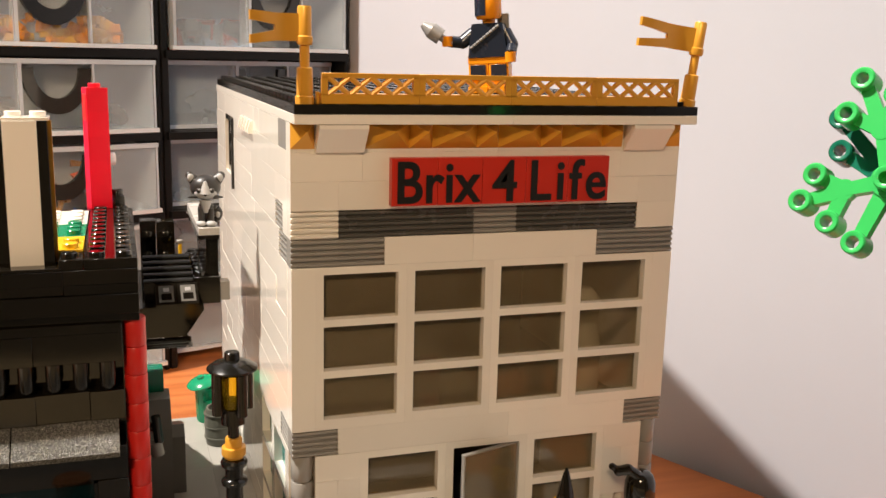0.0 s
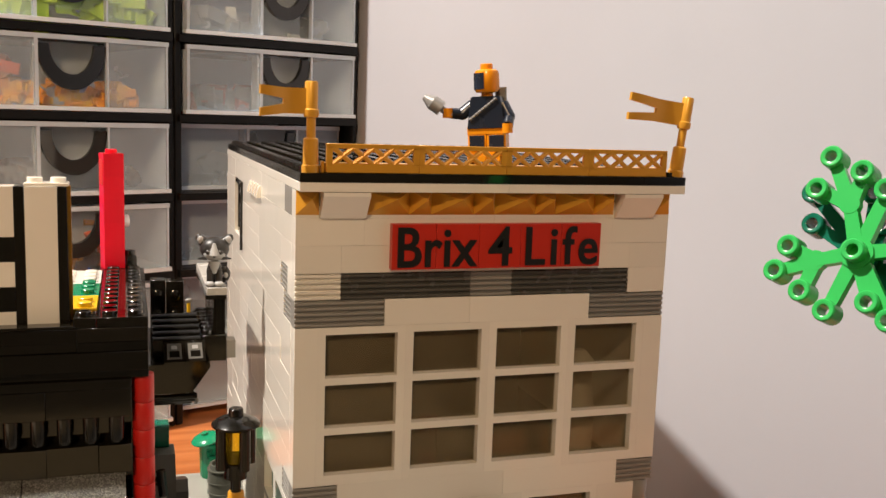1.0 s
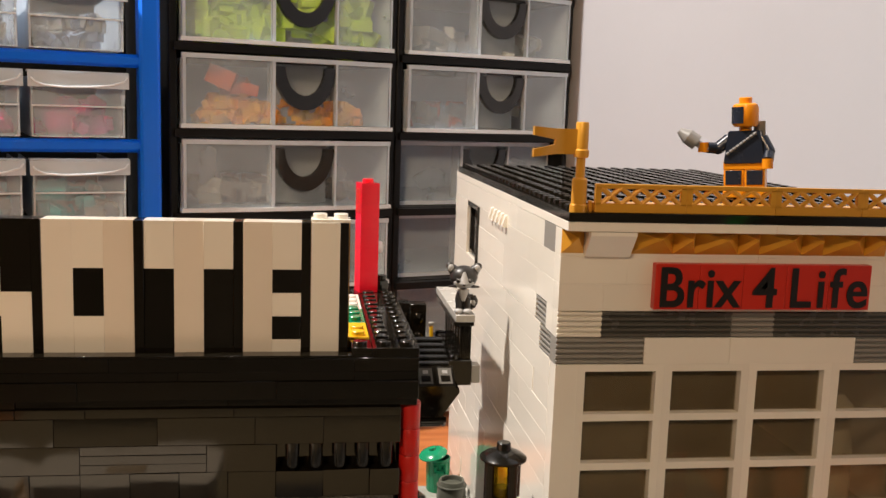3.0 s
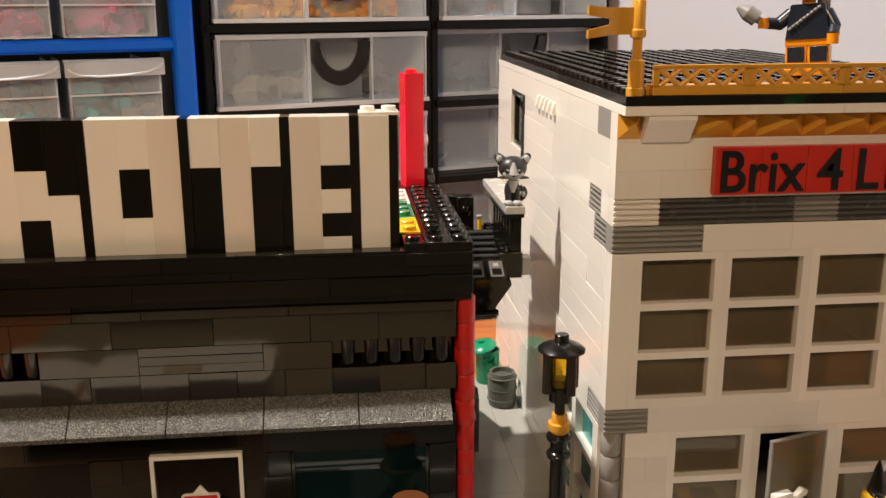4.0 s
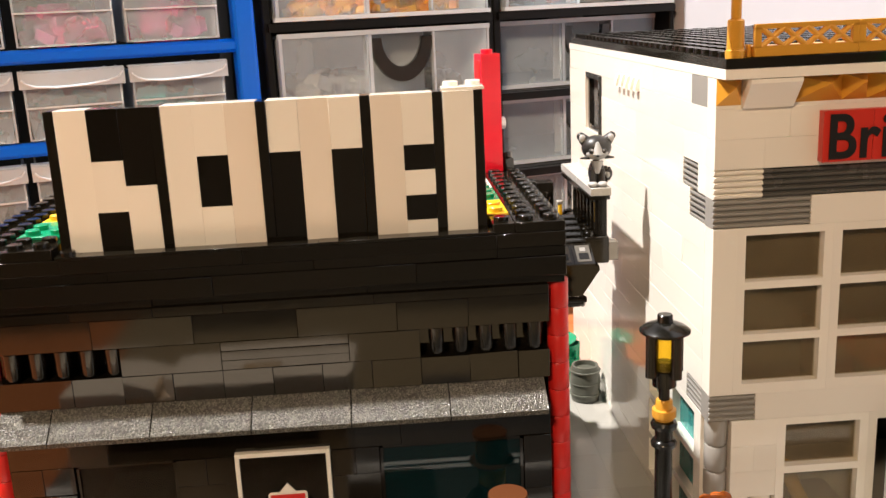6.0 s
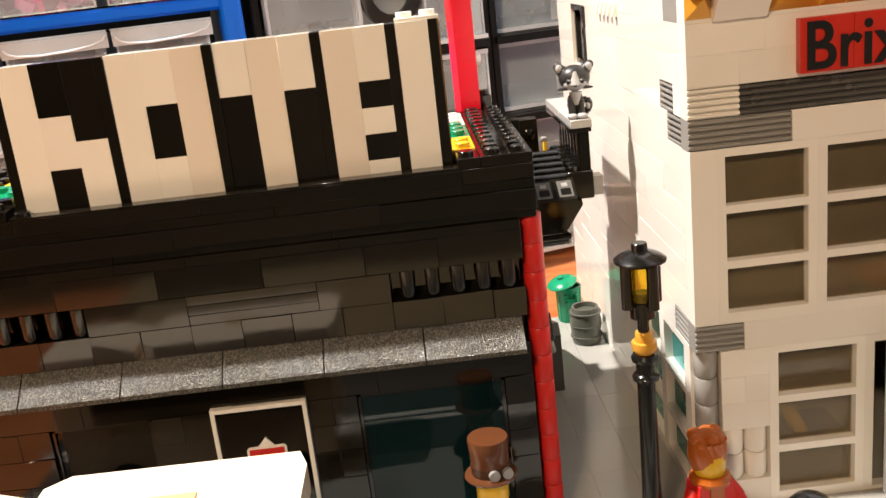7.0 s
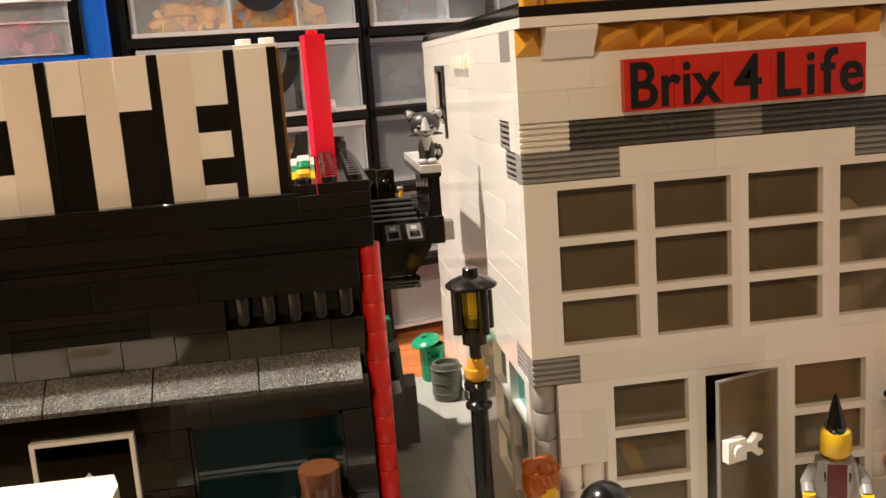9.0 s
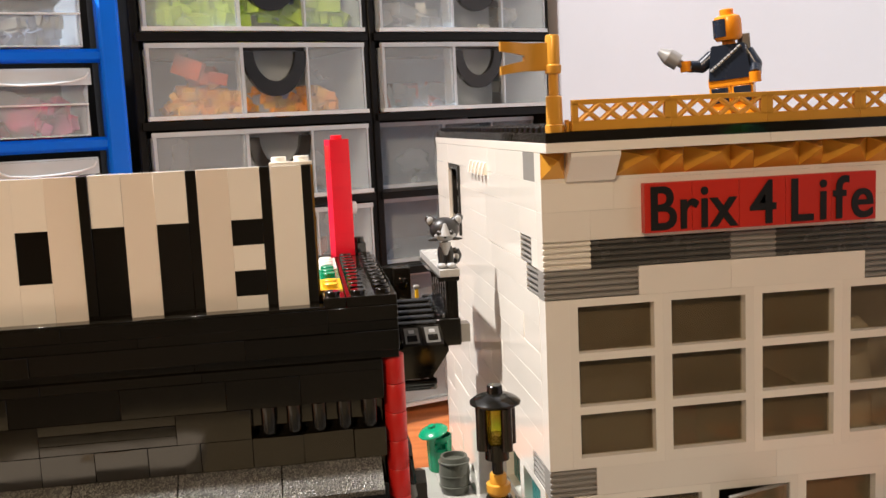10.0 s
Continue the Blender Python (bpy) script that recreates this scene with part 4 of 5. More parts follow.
# Sand and cream are set to warm the van's reflection in the hotel wall.
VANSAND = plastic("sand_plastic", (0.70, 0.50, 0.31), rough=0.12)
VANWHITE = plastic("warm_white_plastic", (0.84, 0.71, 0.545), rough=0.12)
# white van parked before the hotel
van = thing("toy_van", "white toy van parked before the hotel", "toy van", (-165, -80, -1.5))
# Body stays out of view; its sand colour only feeds that reflection.
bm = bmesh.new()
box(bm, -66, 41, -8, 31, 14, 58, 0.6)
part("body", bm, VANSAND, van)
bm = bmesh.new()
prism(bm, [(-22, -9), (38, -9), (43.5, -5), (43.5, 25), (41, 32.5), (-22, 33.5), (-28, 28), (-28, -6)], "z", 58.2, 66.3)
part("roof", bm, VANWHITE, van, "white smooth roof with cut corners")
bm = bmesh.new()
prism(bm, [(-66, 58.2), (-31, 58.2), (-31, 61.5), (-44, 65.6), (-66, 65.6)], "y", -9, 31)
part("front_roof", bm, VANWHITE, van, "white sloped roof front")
bm = bmesh.new()
box(bm, 1, 16, 8, 16, 66.4, 66.9, 0.1)
part("roof_tile", bm, TAN, van, "tan roof tile")
for y in (-8.4, 31.0):
    bm = bmesh.new()
    box(bm, -50, 30, y - 0.4, y + 0.4, 36, 52, 0.1)
    part("side_window", bm, SMOKE, van, "dark side window")
WHEELS = [(x, y) for x in (-44, 22) for y in (-9.0, 27)]
for x, y in WHEELS:
    bm = bmesh.new()
    tube(bm, (x, y, 9), (x, y + 5, 9), 9, 20)
    tyre = part("wheel", bm, BLACK, van, "black rubber wheel")
    bm = bmesh.new()
    tube(bm, (x, y - 0.6, 9), (x, y + 5.6, 9), 5, 16)
    part("rim", bm, LGREY, tyre)


# ---- toy figures, each one plain body ----
def ball(bm, c, r, slot=0, squash=(1, 1, 1), seg=16):
    n = len(bm.faces)
    m = Matrix.Translation(Vector(c) * MM) @ Matrix.Diagonal((*squash, 1))
    bmesh.ops.create_uvsphere(bm, u_segments=seg, v_segments=seg // 2 + 2, radius=r * MM, matrix=m)
    bm.faces.ensure_lookup_table()
    for f in bm.faces[n:]:
        f.material_index, f.smooth = slot, True


def toy_figure(name, label, at, turn, skin, torso, legs, top, style, arms=None, lift=(20, 20), group="toy figures", tool=None):
    """A jointed toy figure as one mesh. Slots: skin, torso, legs, hair or hat, arms, tool, accent."""
    bm = bmesh.new()
    for x in (-7.8, 0.15):
        box(bm, x, x + 7.65, -4.6, 3.8, 0, 2.6, 0.2, 2)
        box(bm, x, x + 7.65, -2.9, 3.8, 2.4, 11.0, 0.3, 2)
    box(bm, -7.8, 7.8, -2.4, 3.4, 11.2, 13.4, 0.2, 6 if style == "cap" else 2)
    prism(bm, [(-7.7, 13.4), (7.7, 13.4), (6.0, 25.6), (5.4, 26.0), (-5.4, 26.0), (-6.0, 25.6)], "y", -3.4, 3.8, 1)
    for s, up in zip((-1, 1), lift):
        sh = Vector((s * 6.9, 0.4, 22.8))
        el = sh + Vector((s * 2.0, -0.6 - 3.0 * math.sin(radians(up)), -5.2 * math.cos(radians(up))))
        wr = el + Vector((s * 0.1, -4.6 * math.sin(radians(up + 35)), -4.6 * math.cos(radians(up + 35))))
        if tool and s == tool:
            el = sh + Vector((s * 3.2, -2.0, -3.4))
            wr = el + Vector((s * 3.8, -2.4, 0.4))
        tube(bm, sh - Vector((s * 0.8, 0, 0)), el, 2.5, 12, 4)
        bmesh.ops.create_uvsphere(bm, u_segments=10, v_segments=6, radius=2.5 * MM, matrix=Matrix.Translation(el * MM))
        for f in bm.faces[-60:]:
            f.material_index, f.smooth = 4, True
        tube(bm, el, wr, 2.2, 12, 4)
        hd = wr + (wr - el).normalized() * 1.6
        tube(bm, wr, hd, 1.1, 8, 0)
        tube(bm, hd + Vector((0, 0, -1.9)), hd + Vector((0, 0, 1.9)), 2.1, 12, 0)
        if tool and s == tool:
            w = Vector((s * 0.78, -0.2, 0.6)).normalized()
            tube(bm, hd - w * 2, hd + w * 5, 1.5, 10, 5)
            tube(bm, hd + w * 3, hd + w * 7.5, 3.1, 12, 5)
            tube(bm, hd + w * 7.5, hd + w * 11.5, 3.1, 12, 5, 1.2)
    spin(bm, [(2.4, 26), (2.4, 27.4), (4.3, 27.6), (5.0, 28.6), (5.05, 34.6), (4.6, 36.0), (3.6, 36.6), (2.4, 36.6), (2.4, 38.2)], 0, 0.2, 24, 0)
    if style == "cap":
        spin(bm, [(2.5, 36.5), (2.5, 38.6), (2.2, 38.9)], 0, 0.2, 18, 3)
    elif style == "mohawk":
        box(bm, -3.0, 3.0, -3.75, -3.2, 13.6, 25.4, 0.1, 6)
        for x in (-1, 1):
            prism(bm, [(x * 3.1, 25.6), (x * 4.3, 25.6), (x * 4.0, 21.5), (x * 4.8, 20.6), (x * 3.9, 13.6), (x * 3.2, 13.6)], "y", -3.95, -3.3, 4)
            prism(bm, [(x * 3.6, 23.0), (x * 4.2, 22.6), (x * 4.0, 19.4), (x * 3.6, 19.8)], "y", -4.1, -3.4, 3)
        ball(bm, (0, 0.0, 35.4), 4.3, 3, (0.86, 1.06, 0.62))
        spin(bm, [(3.5, 35.6), (3.4, 37.2), (2.8, 39.8), (2.0, 43.2), (1.1, 46.6), (0.3, 48.8)], 0, 0.6, 20, 3)
    elif style == "wig":
        spin(bm, [(5.0, 29.4), (5.7, 31.0), (6.1, 34.0), (6.0, 36.4), (5.5, 38.6), (4.4, 40.6), (2.6, 41.9), (0.4, 42.4)], 0, 1.3, 26, 3)
        for k in range(7):
            a = radians(200 + 20 * k)
            tube(bm, (4.6 * math.cos(a), 0.6 + 4.6 * math.sin(a), 39.6), (5.6 * math.cos(a + 0.3), 0.8 + 5.2 * math.sin(a + 0.3), 35.6), 1.2, 8, 3, 0.6)
        if top is HAIR:
            spin(bm, [(4.4, 24.6), (6.2, 25.2), (6.6, 26.6), (5.8, 28.0), (4.0, 28.2)], 0, 0, 22, 3)
            box(bm, -2.6, 2.6, -3.8, -3.2, 13.6, 25.0, 0.1, 6)
            for k in range(9):
                a = radians(20 + 40 * k)
                ball(bm, (3.6 * math.cos(a), 1.2 + 3.4 * math.sin(a), 39.6 + 0.8 * math.sin(3 * a)), 2.6, 3, (1, 1, 0.8), 10)
    elif style == "ponytail":
        spin(bm, [(5.7, 29.0), (6.0, 33.0), (5.8, 37.6), (4.8, 40.4), (3.0, 41.8), (0.5, 42.4)], 0, 1.2, 22, 3)
        p = [(1.0, 3.5, 40.5), (4.6, 4.6, 43.4), (8.4, 5.0, 42.6), (10.8, 4.8, 44.0)]
        for a, b, r in zip(p, p[1:], (2.2, 2.2, 1.5)):
            tube(bm, a, b, r, 12, 3, r * 0.85)
            ball(bm, b, r * 0.92, 3, (1, 1, 1), 12)
    elif style == "top_hat":
        spin(bm, [(8.0, 36.0), (8.3, 36.6), (7.8, 37.2), (6.0, 37.4), (5.8, 38.2)], 0, 0.2, 26, 3)
        spin(bm, [(6.05, 37.4), (6.1, 40.4)], 0, 0.2, 26, 6)
        spin(bm, [(5.9, 40.4), (6.0, 44.0), (6.4, 48.6), (6.1, 49.2), (1.0, 49.6)], 0, 0.2, 26, 3)
        for s in (-1, 1):
            tube(bm, (s * 2.1 + 1.5, -5.4, 39.0), (s * 2.1 + 1.5, -6.9, 39.0), 1.7, 12, 5)
    if style == "cap":
        box(bm, 2.5, 7.0, 3.6, 5.2, 23.5, 29.6, 0.2, 5)
        for k in range(9):
            f0, f1 = k / 9.0, (k + 1) / 9.0
            tube(bm, (4.6 - 11.4 * f0, -3.6, 25.0 - 8.4 * f0), (4.6 - 11.4 * f1 + 0.25, -3.6, 25.0 - 8.4 * f1 + 0.35), 0.62, 8, 5)
        box(bm, -7.9, 7.9, -3.0, 3.9, 11.0, 14.2, 0.1, 0)
        for x in (-7.0, 1.0):
            box(bm, x, x + 6.0, -3.3, -2.6, 5.0, 10.6, 0.1, 1)
        half = [(5.25 * math.cos(radians(a)), 0.2 + 5.25 * math.sin(radians(a))) for a in range(160, 271, 10)]
        inner = [(4.4 * math.cos(radians(a)), 0.2 + 4.4 * math.sin(radians(a))) for a in range(270, 159, -10)]
        prism(bm, half + inner, "z", 28.8, 35.2, 1)
    mats = [skin, torso, legs, top, arms or torso, STEEL, MAROON if style == "mohawk" else BELT]
    return solo(name, bm, mats, label, "toy figure", at, turn, group)


roof_man = toy_figure("toy_figure", "toy figure in black and orange standing on the shop roof", (83.5, 41, 180.9), -24, ORANGE, NAVY, ORANGE, ORANGE, "cap", arms=NAVY, lift=(84, 8), tool=-1)
roof_man.matrix_basis = roof_man.matrix_basis @ pose(0.0012, 0, 0.0005, 0, -4, -10)
toy_figure("toy_figure", "toy figure with a brown top hat by the hotel window", (-71.5, -22.5, 0), 12, YELLOW, BLACK, BLACK, BROWN, "top_hat")
toy_figure("toy_figure", "toy figure with orange hair and red coat", (-3.5, -22.5, 0), 18, YELLOW, RED, RED, HAIR, "wig", group="toy figures")
toy_figure("toy_figure", "toy figure with a black pointed hairstyle and grey jacket", (98, -14, 0), -22, YELLOW, LGREY, BLACK, BLACK, "mohawk")
toy_figure("toy_figure", "toy figure with black ponytail and pink top, seen from behind", (132, -9, 0), 150, PEACH, PINK, AZURE, BLACK, "ponytail", arms=PEACH)
bm = bmesh.new()
tube(bm, (0, 0, 0), (0, 0, 70), 5.0, 18, 0, 4.0)
ball(bm, (0.6, 0, 76), 5.6, 0, (1.0, 1.0, 1.15))
ball(bm, (-3.6, -2.6, 78.4), 2.2, 1)
tube(bm, (3.5, 0, 74), (8.5, 1, 69), 3.6, 12, 0, 2.6)
solo("dark_toy_stand", bm, [DULL, LGREY], "dark rounded toy piece on a stand in the road", "toy stand", (-14, -122, -1.4))

# cat figurine, one plain body
bm = bmesh.new()


ball(bm, (0, 0.6, 5.4), 3.7, 0, (0.9, 0.9, 1.4))
ball(bm, (0, -0.4, 15.4), 6.0, 0, (1.0, 0.86, 0.82), 20)
ball(bm, (0, -2.6, 13.4), 4.5, 1, (1.0, 0.72, 0.60), 20)
tube(bm, (0, -4.6, 13.5), (0, -4.9, 18.2), 2.6, 12, 1, 0.5)
for s in (-1, 1):
    tube(bm, (s * 3.9, 0.2, 17.6), (s * 6.0, 0.4, 19.8), 2.5, 14, 0, 1.7)
    ball(bm, (s * 6.0, 0.4, 19.8), 1.7, 0, (1, 0.8, 1), 12)
    ball(bm, (s * 5.6, -1.2, 19.2), 1.5, 1, (0.9, 0.5, 1.1), 12)
    ball(bm, (s * 1.9, -3.6, 1.2), 2.0, 1, (1, 1, 0.62))
    tube(bm, (s * 1.7, -2.2, 7.0), (s * 1.8, -3.0, 1.2), 1.4, 10, 0)
    ball(bm, (s * 2.5, -5.1, 14.6), 1.05, 0)
    ball(bm, (s * 2.2, -5.9, 15.0), 0.4, 2)
    tube(bm, (s * 3.0, -3.6, 12.0), (s * 6.6, -2.8, 11.6), 0.9, 8, 0, 0.3)
ball(bm, (0, -5.6, 12.9), 0.6, 0)
tube(bm, (0, -2.7, 10.4), (0, -3.2, 5.4), 2.6, 12, 1, 0.8)
tail = [(2.2, 2.4, 1.2), (4.4, 2.0, 2.2), (5.4, 1.2, 4.6), (4.4, 0.6, 6.6), (3.2, 0.8, 6.4)]
for p, q in zip(tail, tail[1:]):
    tube(bm, p, q, 1.3, 10, 0)
ball(bm, (4.6, 0.4, 4.4), 1.2, 1, (0.8, 0.9, 1.3))
solo("cat_figurine", bm, [CATBLACK, CATGREY, STEEL], "small black and grey toy cat sitting on a tile", "toy cat", (-20.2, 79.5, 126.2), -6)

# plant limb of bright green with a dark green one behind
plant = thing("toy_tree", "toy tree with bright green and dark green plant limbs", "toy tree", (152, -126, TABLE_Z))
bm = bmesh.new()
tube(bm, (0, 0, 0), (0, 0, 205), 5.0, 16, 0, 3.6)
tube(bm, (0, 0, 203), (-25, 3, 208), 2.2, 10, 0, 1.6)
part("trunk", bm, BROWN, plant)


FACE = Matrix(((0.4695, 0.8397, 0.2728), (-0.8829, 0.4465, 0.1451), (0.0, -0.3090, 0.9511)))


def limb(parent, at, arms, mat, label):
    """A flat plant limb: arms end in short hollow tubes. Places in millimetres across and up its face."""
    bm = bmesh.new()
    count = [0]

    def arm(a, b, w0=1.9, w1=1.6):
        count[0] += 1
        e = 0.04 * count[0]
        d = Vector((b[0] - a[0], b[1] - a[1]))
        n = Vector((d.y, -d.x)).normalized()
        p, q = Vector(a), Vector(b)
        c = [p + n * w0, p - n * w0, q - n * w1, q + n * w1]
        prism(bm, [tuple(v) for v in c], "y", 1.6 + e, 4.4 + e)

    def ring(c, y0=0.0, y1=6.2):
        seg = 20
        rr = []
        for r, w in ((1.5, y0 + 0.15), (1.75, y0), (2.55, y0), (2.9, y0 + 0.4), (2.95, y1), (1.5, y1)):
            rr.append([bm.verts.new(Vector((c[0] + r * math.cos(math.tau * k / seg), w, c[1] + r * math.sin(math.tau * k / seg))) * MM) for k in range(seg)])
        for a, b in zip(rr, rr[1:] + rr[:1]):
            for k in range(seg):
                bm.faces.new((a[k], a[(k + 1) % seg], b[(k + 1) % seg], b[k])).smooth = True
    for root, ends in arms:
        if root != (0, 0):
            arm((0, 0), root)
            hub(bm, root, 2.6, 1.7, 4.3)
        for e in ends:
            v = Vector(e) - Vector(root)
            arm(root, tuple(Vector(root) + v * (1 - 2.0 / v.length)))
            ring(e)
    hub(bm, (0, 0), 4.2, 1.55, 4.4)
    ring((0, 0), -1.4, 1.6)
    ob = part("limb", bm, mat, parent, label)
    ob.matrix_basis = Matrix.Translation((Vector(at) - Vector((152, -126, TABLE_Z))) * MM) @ FACE.to_4x4()
    return ob


def hub(bm, c, r, y0, y1):
    prism(bm, [(c[0] + r * math.cos(math.tau * k / 14), c[1] + r * math.sin(math.tau * k / 14)) for k in range(14)], "y", y0, y1)


HUB = Vector((116.2, -131.1, 170.0))
limb(plant, HUB, [
    ((-9.6, -3.3), [(-16.9, -0.6), (-19.1, -7.5), (-11.5, -11.8)]),
    ((-4.2, 12.1), [(-10.7, 23.8), (-12.7, 15.1), (-2.3, 20.5)]),
    ((0, 0), [(4.3, 16.3), (-4.4, -15.8), (5.3, -12.1), (10.9, -15.8)]),
    ((9.6, 2.0), [(15.4, 6.5), (18.4, -0.6), (14.2, -6.5)])], GREEN, "bright green plant limb with hollow tips")
limb(plant, HUB + FACE @ Vector((0, 8.0, 0)), [
    ((0, 0), [(-17.0, 15.9), (-15.2, 7.5), (-1.2, 17.0), (2.4, 9.3)]),
    ((5.0, -3.0), [(12.0, -4.0), (9.0, -10.0)])], DGREEN, "dark green plant limb behind")

# ---- drawer towers ----
DRAW = pose(-0.025, 0.403, 0, 0, 0, 20)


def bowed(bm, u0, u1, z0, z1, y, bow, thick, n=10, slot=0, span=None):
    """A panel that follows a front bowing out in its middle; span: the ends of the whole front."""
    s0, s1 = span or (u0, u1)
    rows = []
    for i in range(n + 1):
        u = u0 + (u1 - u0) * i / n
        f = (u - s0) / (s1 - s0)
        yy = y - bow * (1 - (2 * f - 1) ** 2)
        rows.append([bm.verts.new(Vector(v) * MM) for v in ((u, yy, z0), (u, yy, z1), (u, yy + thick, z1), (u, yy + thick, z0))])
    for a, b in zip(rows, rows[1:]):
        for q in range(4):
            f = bm.faces.new((a[q], a[(q + 1) % 4], b[(q + 1) % 4], b[q]))
            f.smooth, f.material_index = True, slot
    for r in (rows[0][::-1], rows[-1]):
        bm.faces.new(r).material_index = slot


def pull_ring(bm, c, ro, ri, z, y0, y1, n=20):
    """A hanging half-round finger pull."""
    ring = []
    for i in range(n + 1):
        th = math.pi + math.pi * i / n
        ring.append([bm.verts.new(Vector((c + r * math.cos(th), yy, z + r * 1.34 * math.sin(th))) * MM) for r, yy in ((ro, y0), (ri, y0), (ri, y1), (ro, y1))])
    for p, q in zip(ring, ring[1:]):
        for j in range(4):
            bm.faces.new((p[j], p[(j + 1) % 4], q[(j + 1) % 4], q[j])).smooth = True
    bm.faces.new(ring[0][::-1])
    bm.faces.new(ring[-1])


def drawer_tower(u0, u1, rows, inset):
    t = thing("drawer_tower", "black plastic tower of milky see-through drawers", "drawer tower", group="drawer towers")
    t.matrix_basis = DRAW
    zs = [194 - 57.6 * 4 + 57.6 * k for k in range(rows)]
    bm = bmesh.new()
    for a, b in ((u0 - 7.5, u0 - 1.5), (u1 + 0.5, u1 + 5.0)):
        box(bm, a, b, 4, 190, -43, zs[-1] + 60, 1.2)
    box(bm, u0 - 3, u1 + 2, 186, 190, -43, zs[-1] + 60)
    part("frame", bm, CHARCOAL, t)
    for z in [zz - 5.5 for zz in zs[1:]] + [zs[-1] + 53]:
        bm = bmesh.new()
        box(bm, u0 - 1.4, u1 + 0.4, 8.1, 185, z + 1.4, z + 4.4)
        bowed(bm, u0 - 4.5, u1 + 3, z - 1.2, z + 4.2, 0.4, 3.0, 7.6, 16)
        part("shelf", bm, CHARCOAL, t, "black bowed shelf edge between the drawers")
    w = u1 - u0
    for k, z in enumerate(zs):
        y = inset.get(k, 0.0)
        a, b = u0 + 1, u1 - 1
        m0, m1 = u0 + w * 0.405, u0 + w * 0.715
        d = new("drawer")
        d.parent = t
        d.location = (0, y * MM, z * MM)
        for p0, p1 in ((a + 2.0, m0 - 0.8), (m1, b - 1.5)):
            bm = bmesh.new()
            bowed(bm, p0, p1, 2.4, 46.2, 0, 3.0, 1.4, span=(a, b))
            part("tray_front", bm, BLURRY, d, "milky see-through bowed front").visible_shadow = False
        bm = bmesh.new()
        bowed(bm, m0 + 1.5, m1 - 1.5, 2.4, 46.2, 3.6, 3.0, 1.2, span=(a, b))
        part("pull_panel", bm, WELLFRONT, d, "recessed smoky middle panel").visible_shadow = False
        for e, wide in ((m0 - 0.8, 2.3), (m1 - 1.5, 1.5), (a, 2.0), (b - 1.5, 1.5)):
            bm = bmesh.new()
            bowed(bm, e, e + wide, 2.4, 46.2, -0.1, 3.0, 5.0, 2, span=(a, b))
            part("rib", bm, MILKRIB, d, "milky upright edge of the drawer")
        for e0, e1, f0, f1, word in ((a, a + 1.4, 1, 46, "side"), (b - 1.4, b, 1, 46, "side"), (a + 1.5, b - 1.5, 1, 2.2, "bottom")):
            bm = bmesh.new()
            box(bm, e0, e1, 5.0, 165, f0, f1)
            part("tray_" + word, bm, MILKY, d, "milky see-through tray " + word)
        bm = bmesh.new()
        box(bm, a + 1.5, b - 1.5, 120, 121.4, 2.3, 46)
        part("tray_back", bm, MILKY, d, "milky see-through tray back")
        bm = bmesh.new()
        bowed(bm, a - 1.5, b + 1.5, -0.5, 2.3, -1.6, 3.0, 6.6, 16, span=(a, b))
        part("rim", bm, MILKLIP, d, "brighter lower rim of the drawer")
        bm = bmesh.new()
        bowed(bm, a - 0.5, b + 0.5, 46.2, 49.4, -0.7, 3.0, 3.4, 16, span=(a, b))
        part("rim", bm, MILKRIB, d, "milky upper rim of the drawer")
        bm = bmesh.new()
        c = (m0 + m1) / 2
        ro = 22.6 * w / 155
        pull_ring(bm, c, ro, ro * 0.66, 43.5, -1.2, 4.0)
        part("handle", bm, BLACK, d, "black half-round finger pull")
        # Grey backing is added; its colour stands in for light inside the milky drawer.
        bm = bmesh.new()
        box(bm, m0 + 1.6, m1 - 1.6, 16, 17, 3, 45.5)
        part("finger_well", bm, CHARCOALSOFT, d, "grey backing added to lighten the middle panel")
    return t, zs


TOWER_A, ZS = drawer_tower(-155, 0, 8, {})
TOWER_B, _ = drawer_tower(12.5, 158, 8, {0: 22, 1: 22, 2: 22, 3: 22})


def pile(name, label, m, u0, u1, y0, y1, z, high, n, mats, size=16, seed=1):
    """A loose heap of small toy bricks as one body."""
    random.seed(seed)
    bm = bmesh.new()
    for k in range(n):
        u, y = random.uniform(u0, u1), random.uniform(y0, y1)
        zz = z + random.random() ** 1.6 * high
        w, d, h = random.choice((8, 16, 24)) * size / 16, 8 * size / 16 * random.choice((1, 2)), 9.6 * size / 16
        sub = bmesh.new()
        box(sub, -w / 2, w / 2, -d / 2, d / 2, 0, h, 0.2, k % len(mats))
        sub.transform(pose(u * MM, y * MM, zz * MM, random.choice((0, 0, 30, 90)), random.uniform(-25, 25), random.uniform(0, 360)))
        tmp = bpy.data.meshes.new("tmp")
        sub.to_mesh(tmp)
        sub.free()
        bm.from_mesh(tmp)
        bpy.data.meshes.remove(tmp)
    ob = solo(name, bm, mats, label, "toy bricks", kind="stuff")
    ob.matrix_basis = m
    return ob


LIME = plastic("lime_plastic", (0.52, 0.72, 0.06))
SALMON = plastic("red_orange_plastic", (0.62, 0.10, 0.03))
row_z = {k: z for k, z in enumerate(ZS)}
pile("lime_bricks", "heap of lime green toy bricks inside a drawer", DRAW, -140, -14, 14, 50, row_z[5] + 4, 30, 300, [LIME], 16, 3)
pile("orange_bricks", "heap of orange toy bricks inside a drawer", DRAW, -134, -22, 14, 34, row_z[4] + 3, 13, 260, [YELLOWORANGE, ORANGE, YELLOWORANGE], 9, 5)
pile("red_bricks", "few red toy bricks inside a drawer", DRAW, -124, -104, 16, 40, row_z[4] + 14, 24, 14, [SALMON, ORANGE], 13, 6)
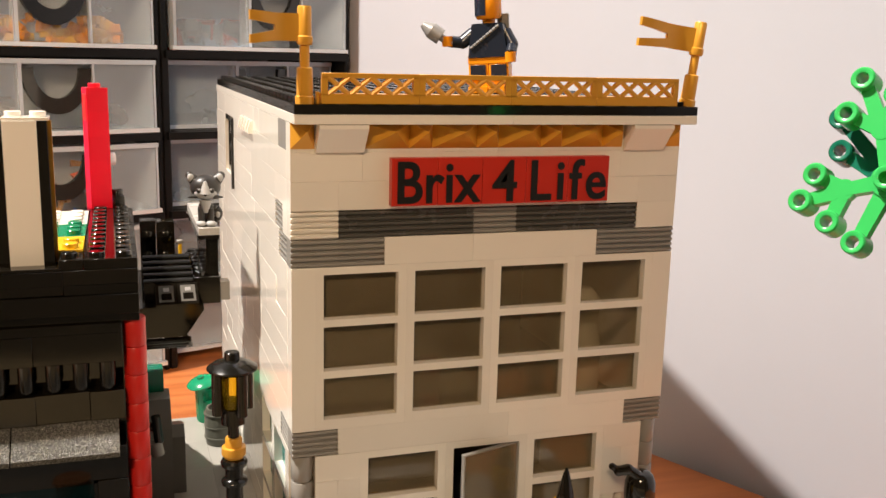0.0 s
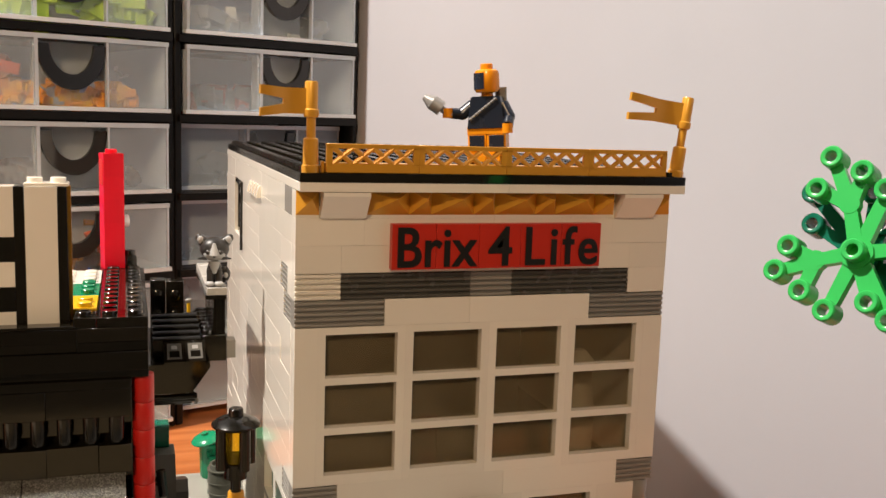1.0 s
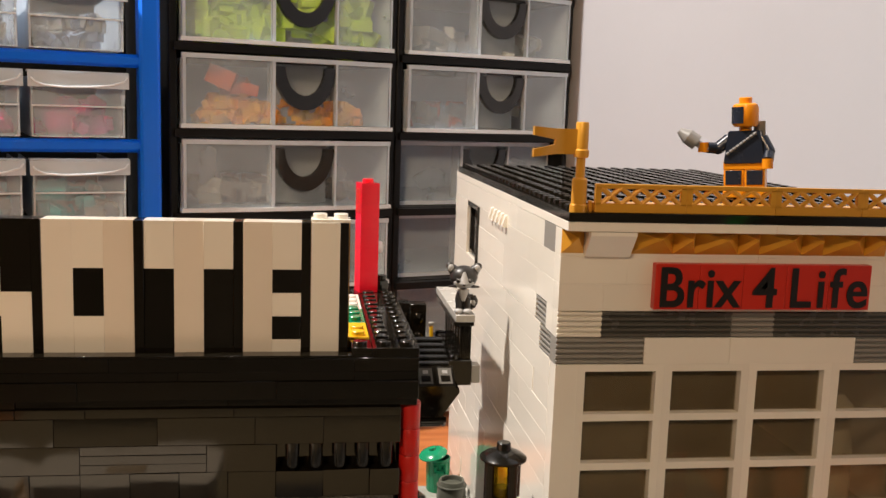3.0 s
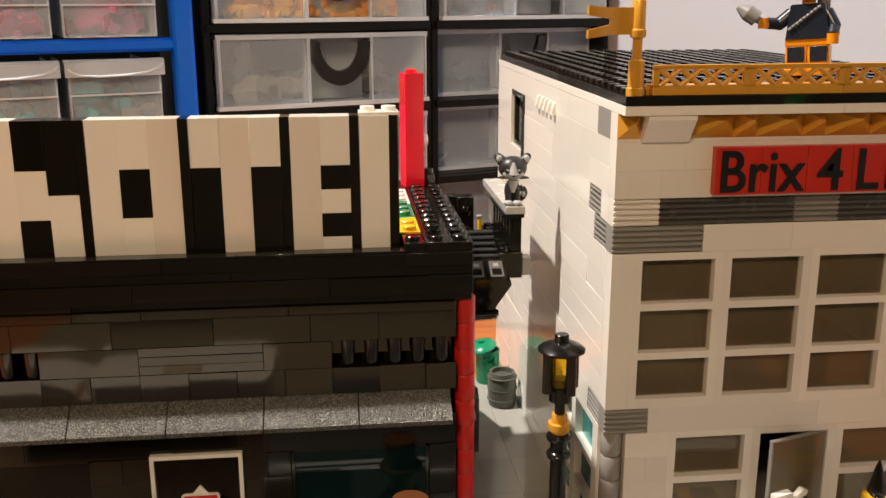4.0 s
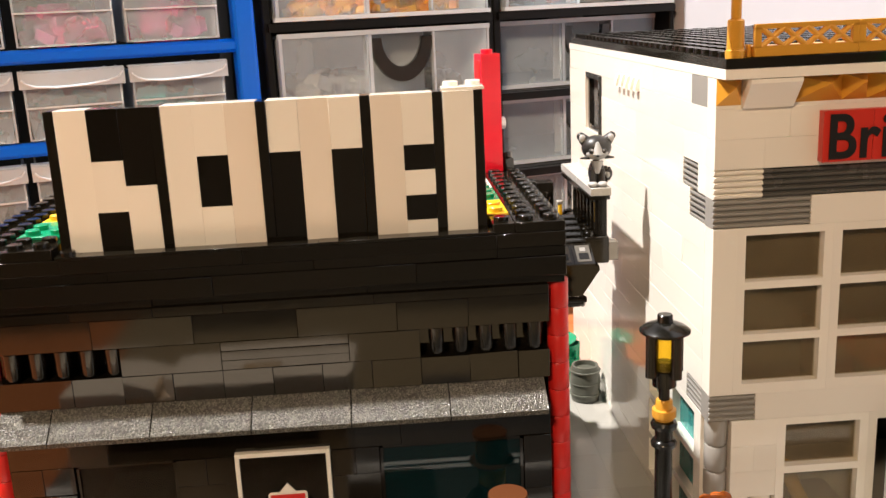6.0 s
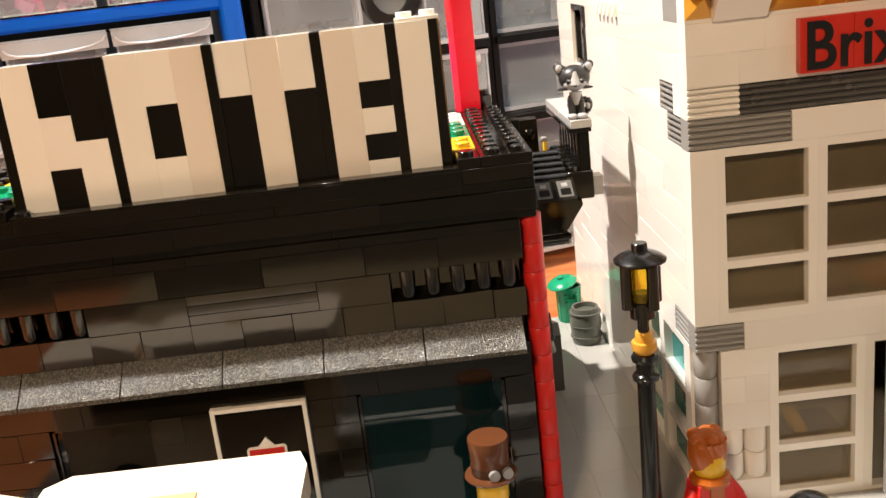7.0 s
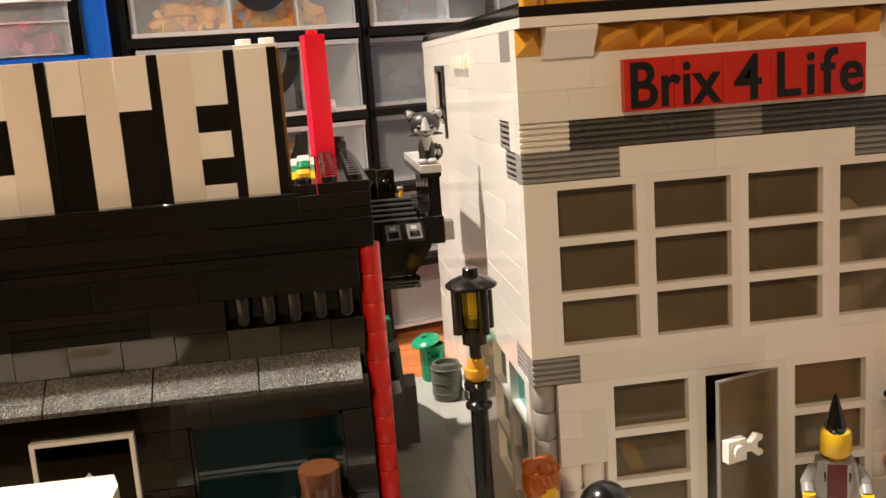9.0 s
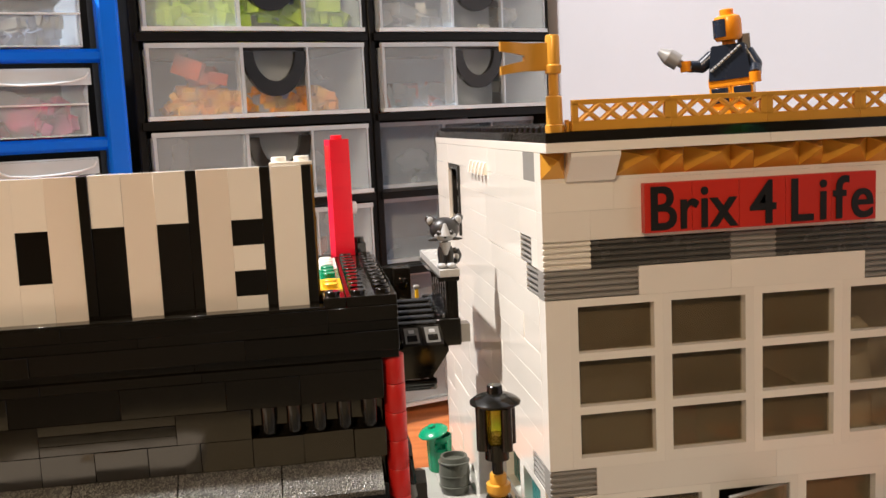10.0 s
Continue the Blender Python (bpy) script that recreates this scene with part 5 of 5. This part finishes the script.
pile("grey_bricks", "heap of grey toy bricks inside a drawer", DRAW, -134, -14, 18, 90, row_z[3] + 4, 8, 50, [LGREY, DGREY], 16, 7)
pile("brown_bricks", "heap of orange and brown toy bricks inside a drawer", DRAW, -100, -40, 18, 60, row_z[2] + 4, 30, 60, [SALMON, ORANGE, BROWN], 18, 8)
pile("white_bricks", "heap of pale toy bricks inside a drawer", DRAW, 30, 140, 18, 90, row_z[5] + 4, 14, 50, [LGREY, WHITE], 16, 9)
pile("grey_bricks", "heap of grey and red toy bricks inside a drawer", DRAW, 30, 140, 42, 110, row_z[4] + 4, 12, 40, [LGREY, DGREY, SALMON], 16, 10)

# ---- blue bin rack ----
rack = thing("blue_bin_rack", "blue plastic rack holding see-through bins", "bin rack")
rack.matrix_basis = DRAW
bm = bmesh.new()
box(bm, -183, -169.5, -6, 8, -43, 360, 2.0)
part("post", bm, BLUE, rack)
bm = bmesh.new()
box(bm, -451, -438, -6, 8, -43, 360, 2.0)
part("post", bm, BLUE, rack)
for k in range(8):
    z = 240 - 54.8 * 4 + 54.8 * (k - 1)
    bm = bmesh.new()
    box(bm, -440, -181, -4, 4, z - 8.6, z, 2.2)
    part("bar", bm, BLUE, rack, "blue shelf bar")
bm = bmesh.new()
box(bm, -451, -164.5, 150, 156, -43, 360)
part("back", bm, CHARCOAL, rack)


def bin_at(u, z):
    """A small see-through bin with a bright curled front lip."""
    b = thing("storage_bin", "small see-through storage bin with a bright lip", "storage bin", group="bins in the blue rack")
    b.matrix_basis = DRAW @ pose(u * MM, 0, z * MM)
    bm = bmesh.new()
    prism(bm, [(-24.5, 0.6), (24.5, 0.6), (26.0, 2.4), (26.9, 19.4), (-26.9, 19.4), (-26.0, 2.4)], "y", -5.6, -4.4)
    prism(bm, [(-27.6, 20.6), (27.6, 20.6), (28.6, 38), (-28.6, 38)], "y", -7.0, -5.8)
    part("tub_front", bm, CLEARISH, b, "milky see-through stepped tub front").visible_shadow = False
    for e0, e1, f0, f1, word in ((-28.0, -26.8, 0.5, 38, "side"), (26.8, 28.0, 0.5, 38, "side"), (-26.7, 26.7, 0.4, 1.4, "bottom")):
        bm = bmesh.new()
        box(bm, e0, e1, -4.3, 110, f0, f1)
        part("tub_" + word, bm, MILKY, b)
    bm = bmesh.new()
    bowed(bm, -27.7, 27.7, 19.5, 20.5, -7.3, 0.4, 3.0)
    part("step", bm, MILKLIP, b, "bright thin step across the front")
    bm = bmesh.new()
    bowed(bm, -30, 30, 31.5, 40.6, -10.0, 2.6, 1.6)
    bowed(bm, -30, 30, 40.7, 41.8, -9.0, 2.0, 9.0)
    lip = part("lip", bm, MILKRIB, b, "whitish curled lip")
    # Bright tube stands in for the curved highlight on the lip.
    bm = bmesh.new()
    curve = [(-28.5, 37.0), (-26, 34.4), (-21, 32.6), (-10, 31.7), (6, 32.2), (19, 33.6), (26.5, 36.0), (28.8, 39.0)]
    for (p, q), (r, t) in zip(curve, curve[1:]):
        f0, f1 = 1 - (p / 30) ** 2, 1 - (r / 30) ** 2
        tube(bm, (p, -10.2 - 2.6 * f0, q), (r, -10.2 - 2.6 * f1, t), 0.65, 8)
    part("highlight_line", bm, MILKLIP, lip, "bright raised line drawn as a highlight on the lip")
    return b


random.seed(12)
CONTENT = {5: [GREYBLUE, LGREY], 4: [HOTPINK, PINK, HOTPINK], 3: [TEALP, LGREY, TEALP], 2: [LGREY, DGREY], 1: [LGREY, GREYBLUE], 0: [DGREY, LGREY]}
for k in range(6):
    z = 240 - 54.8 * 4 + 54.8 * (k - 1) + 0.6
    for j in range(4):
        u = -220.5 - 62.5 * j
        bin_at(u, z)
        mats = CONTENT[k]
        word = {0: "grey", 1: "grey", 2: "grey", 3: "pale teal", 4: "pink", 5: "grey-blue"}[k]
        pile("bin_bricks", "heap of " + word + " toy pieces in a bin", DRAW, u - 17, u + 17, 7, 60, z + 2, 17, 50, mats, 12, 20 + 4 * k + j)
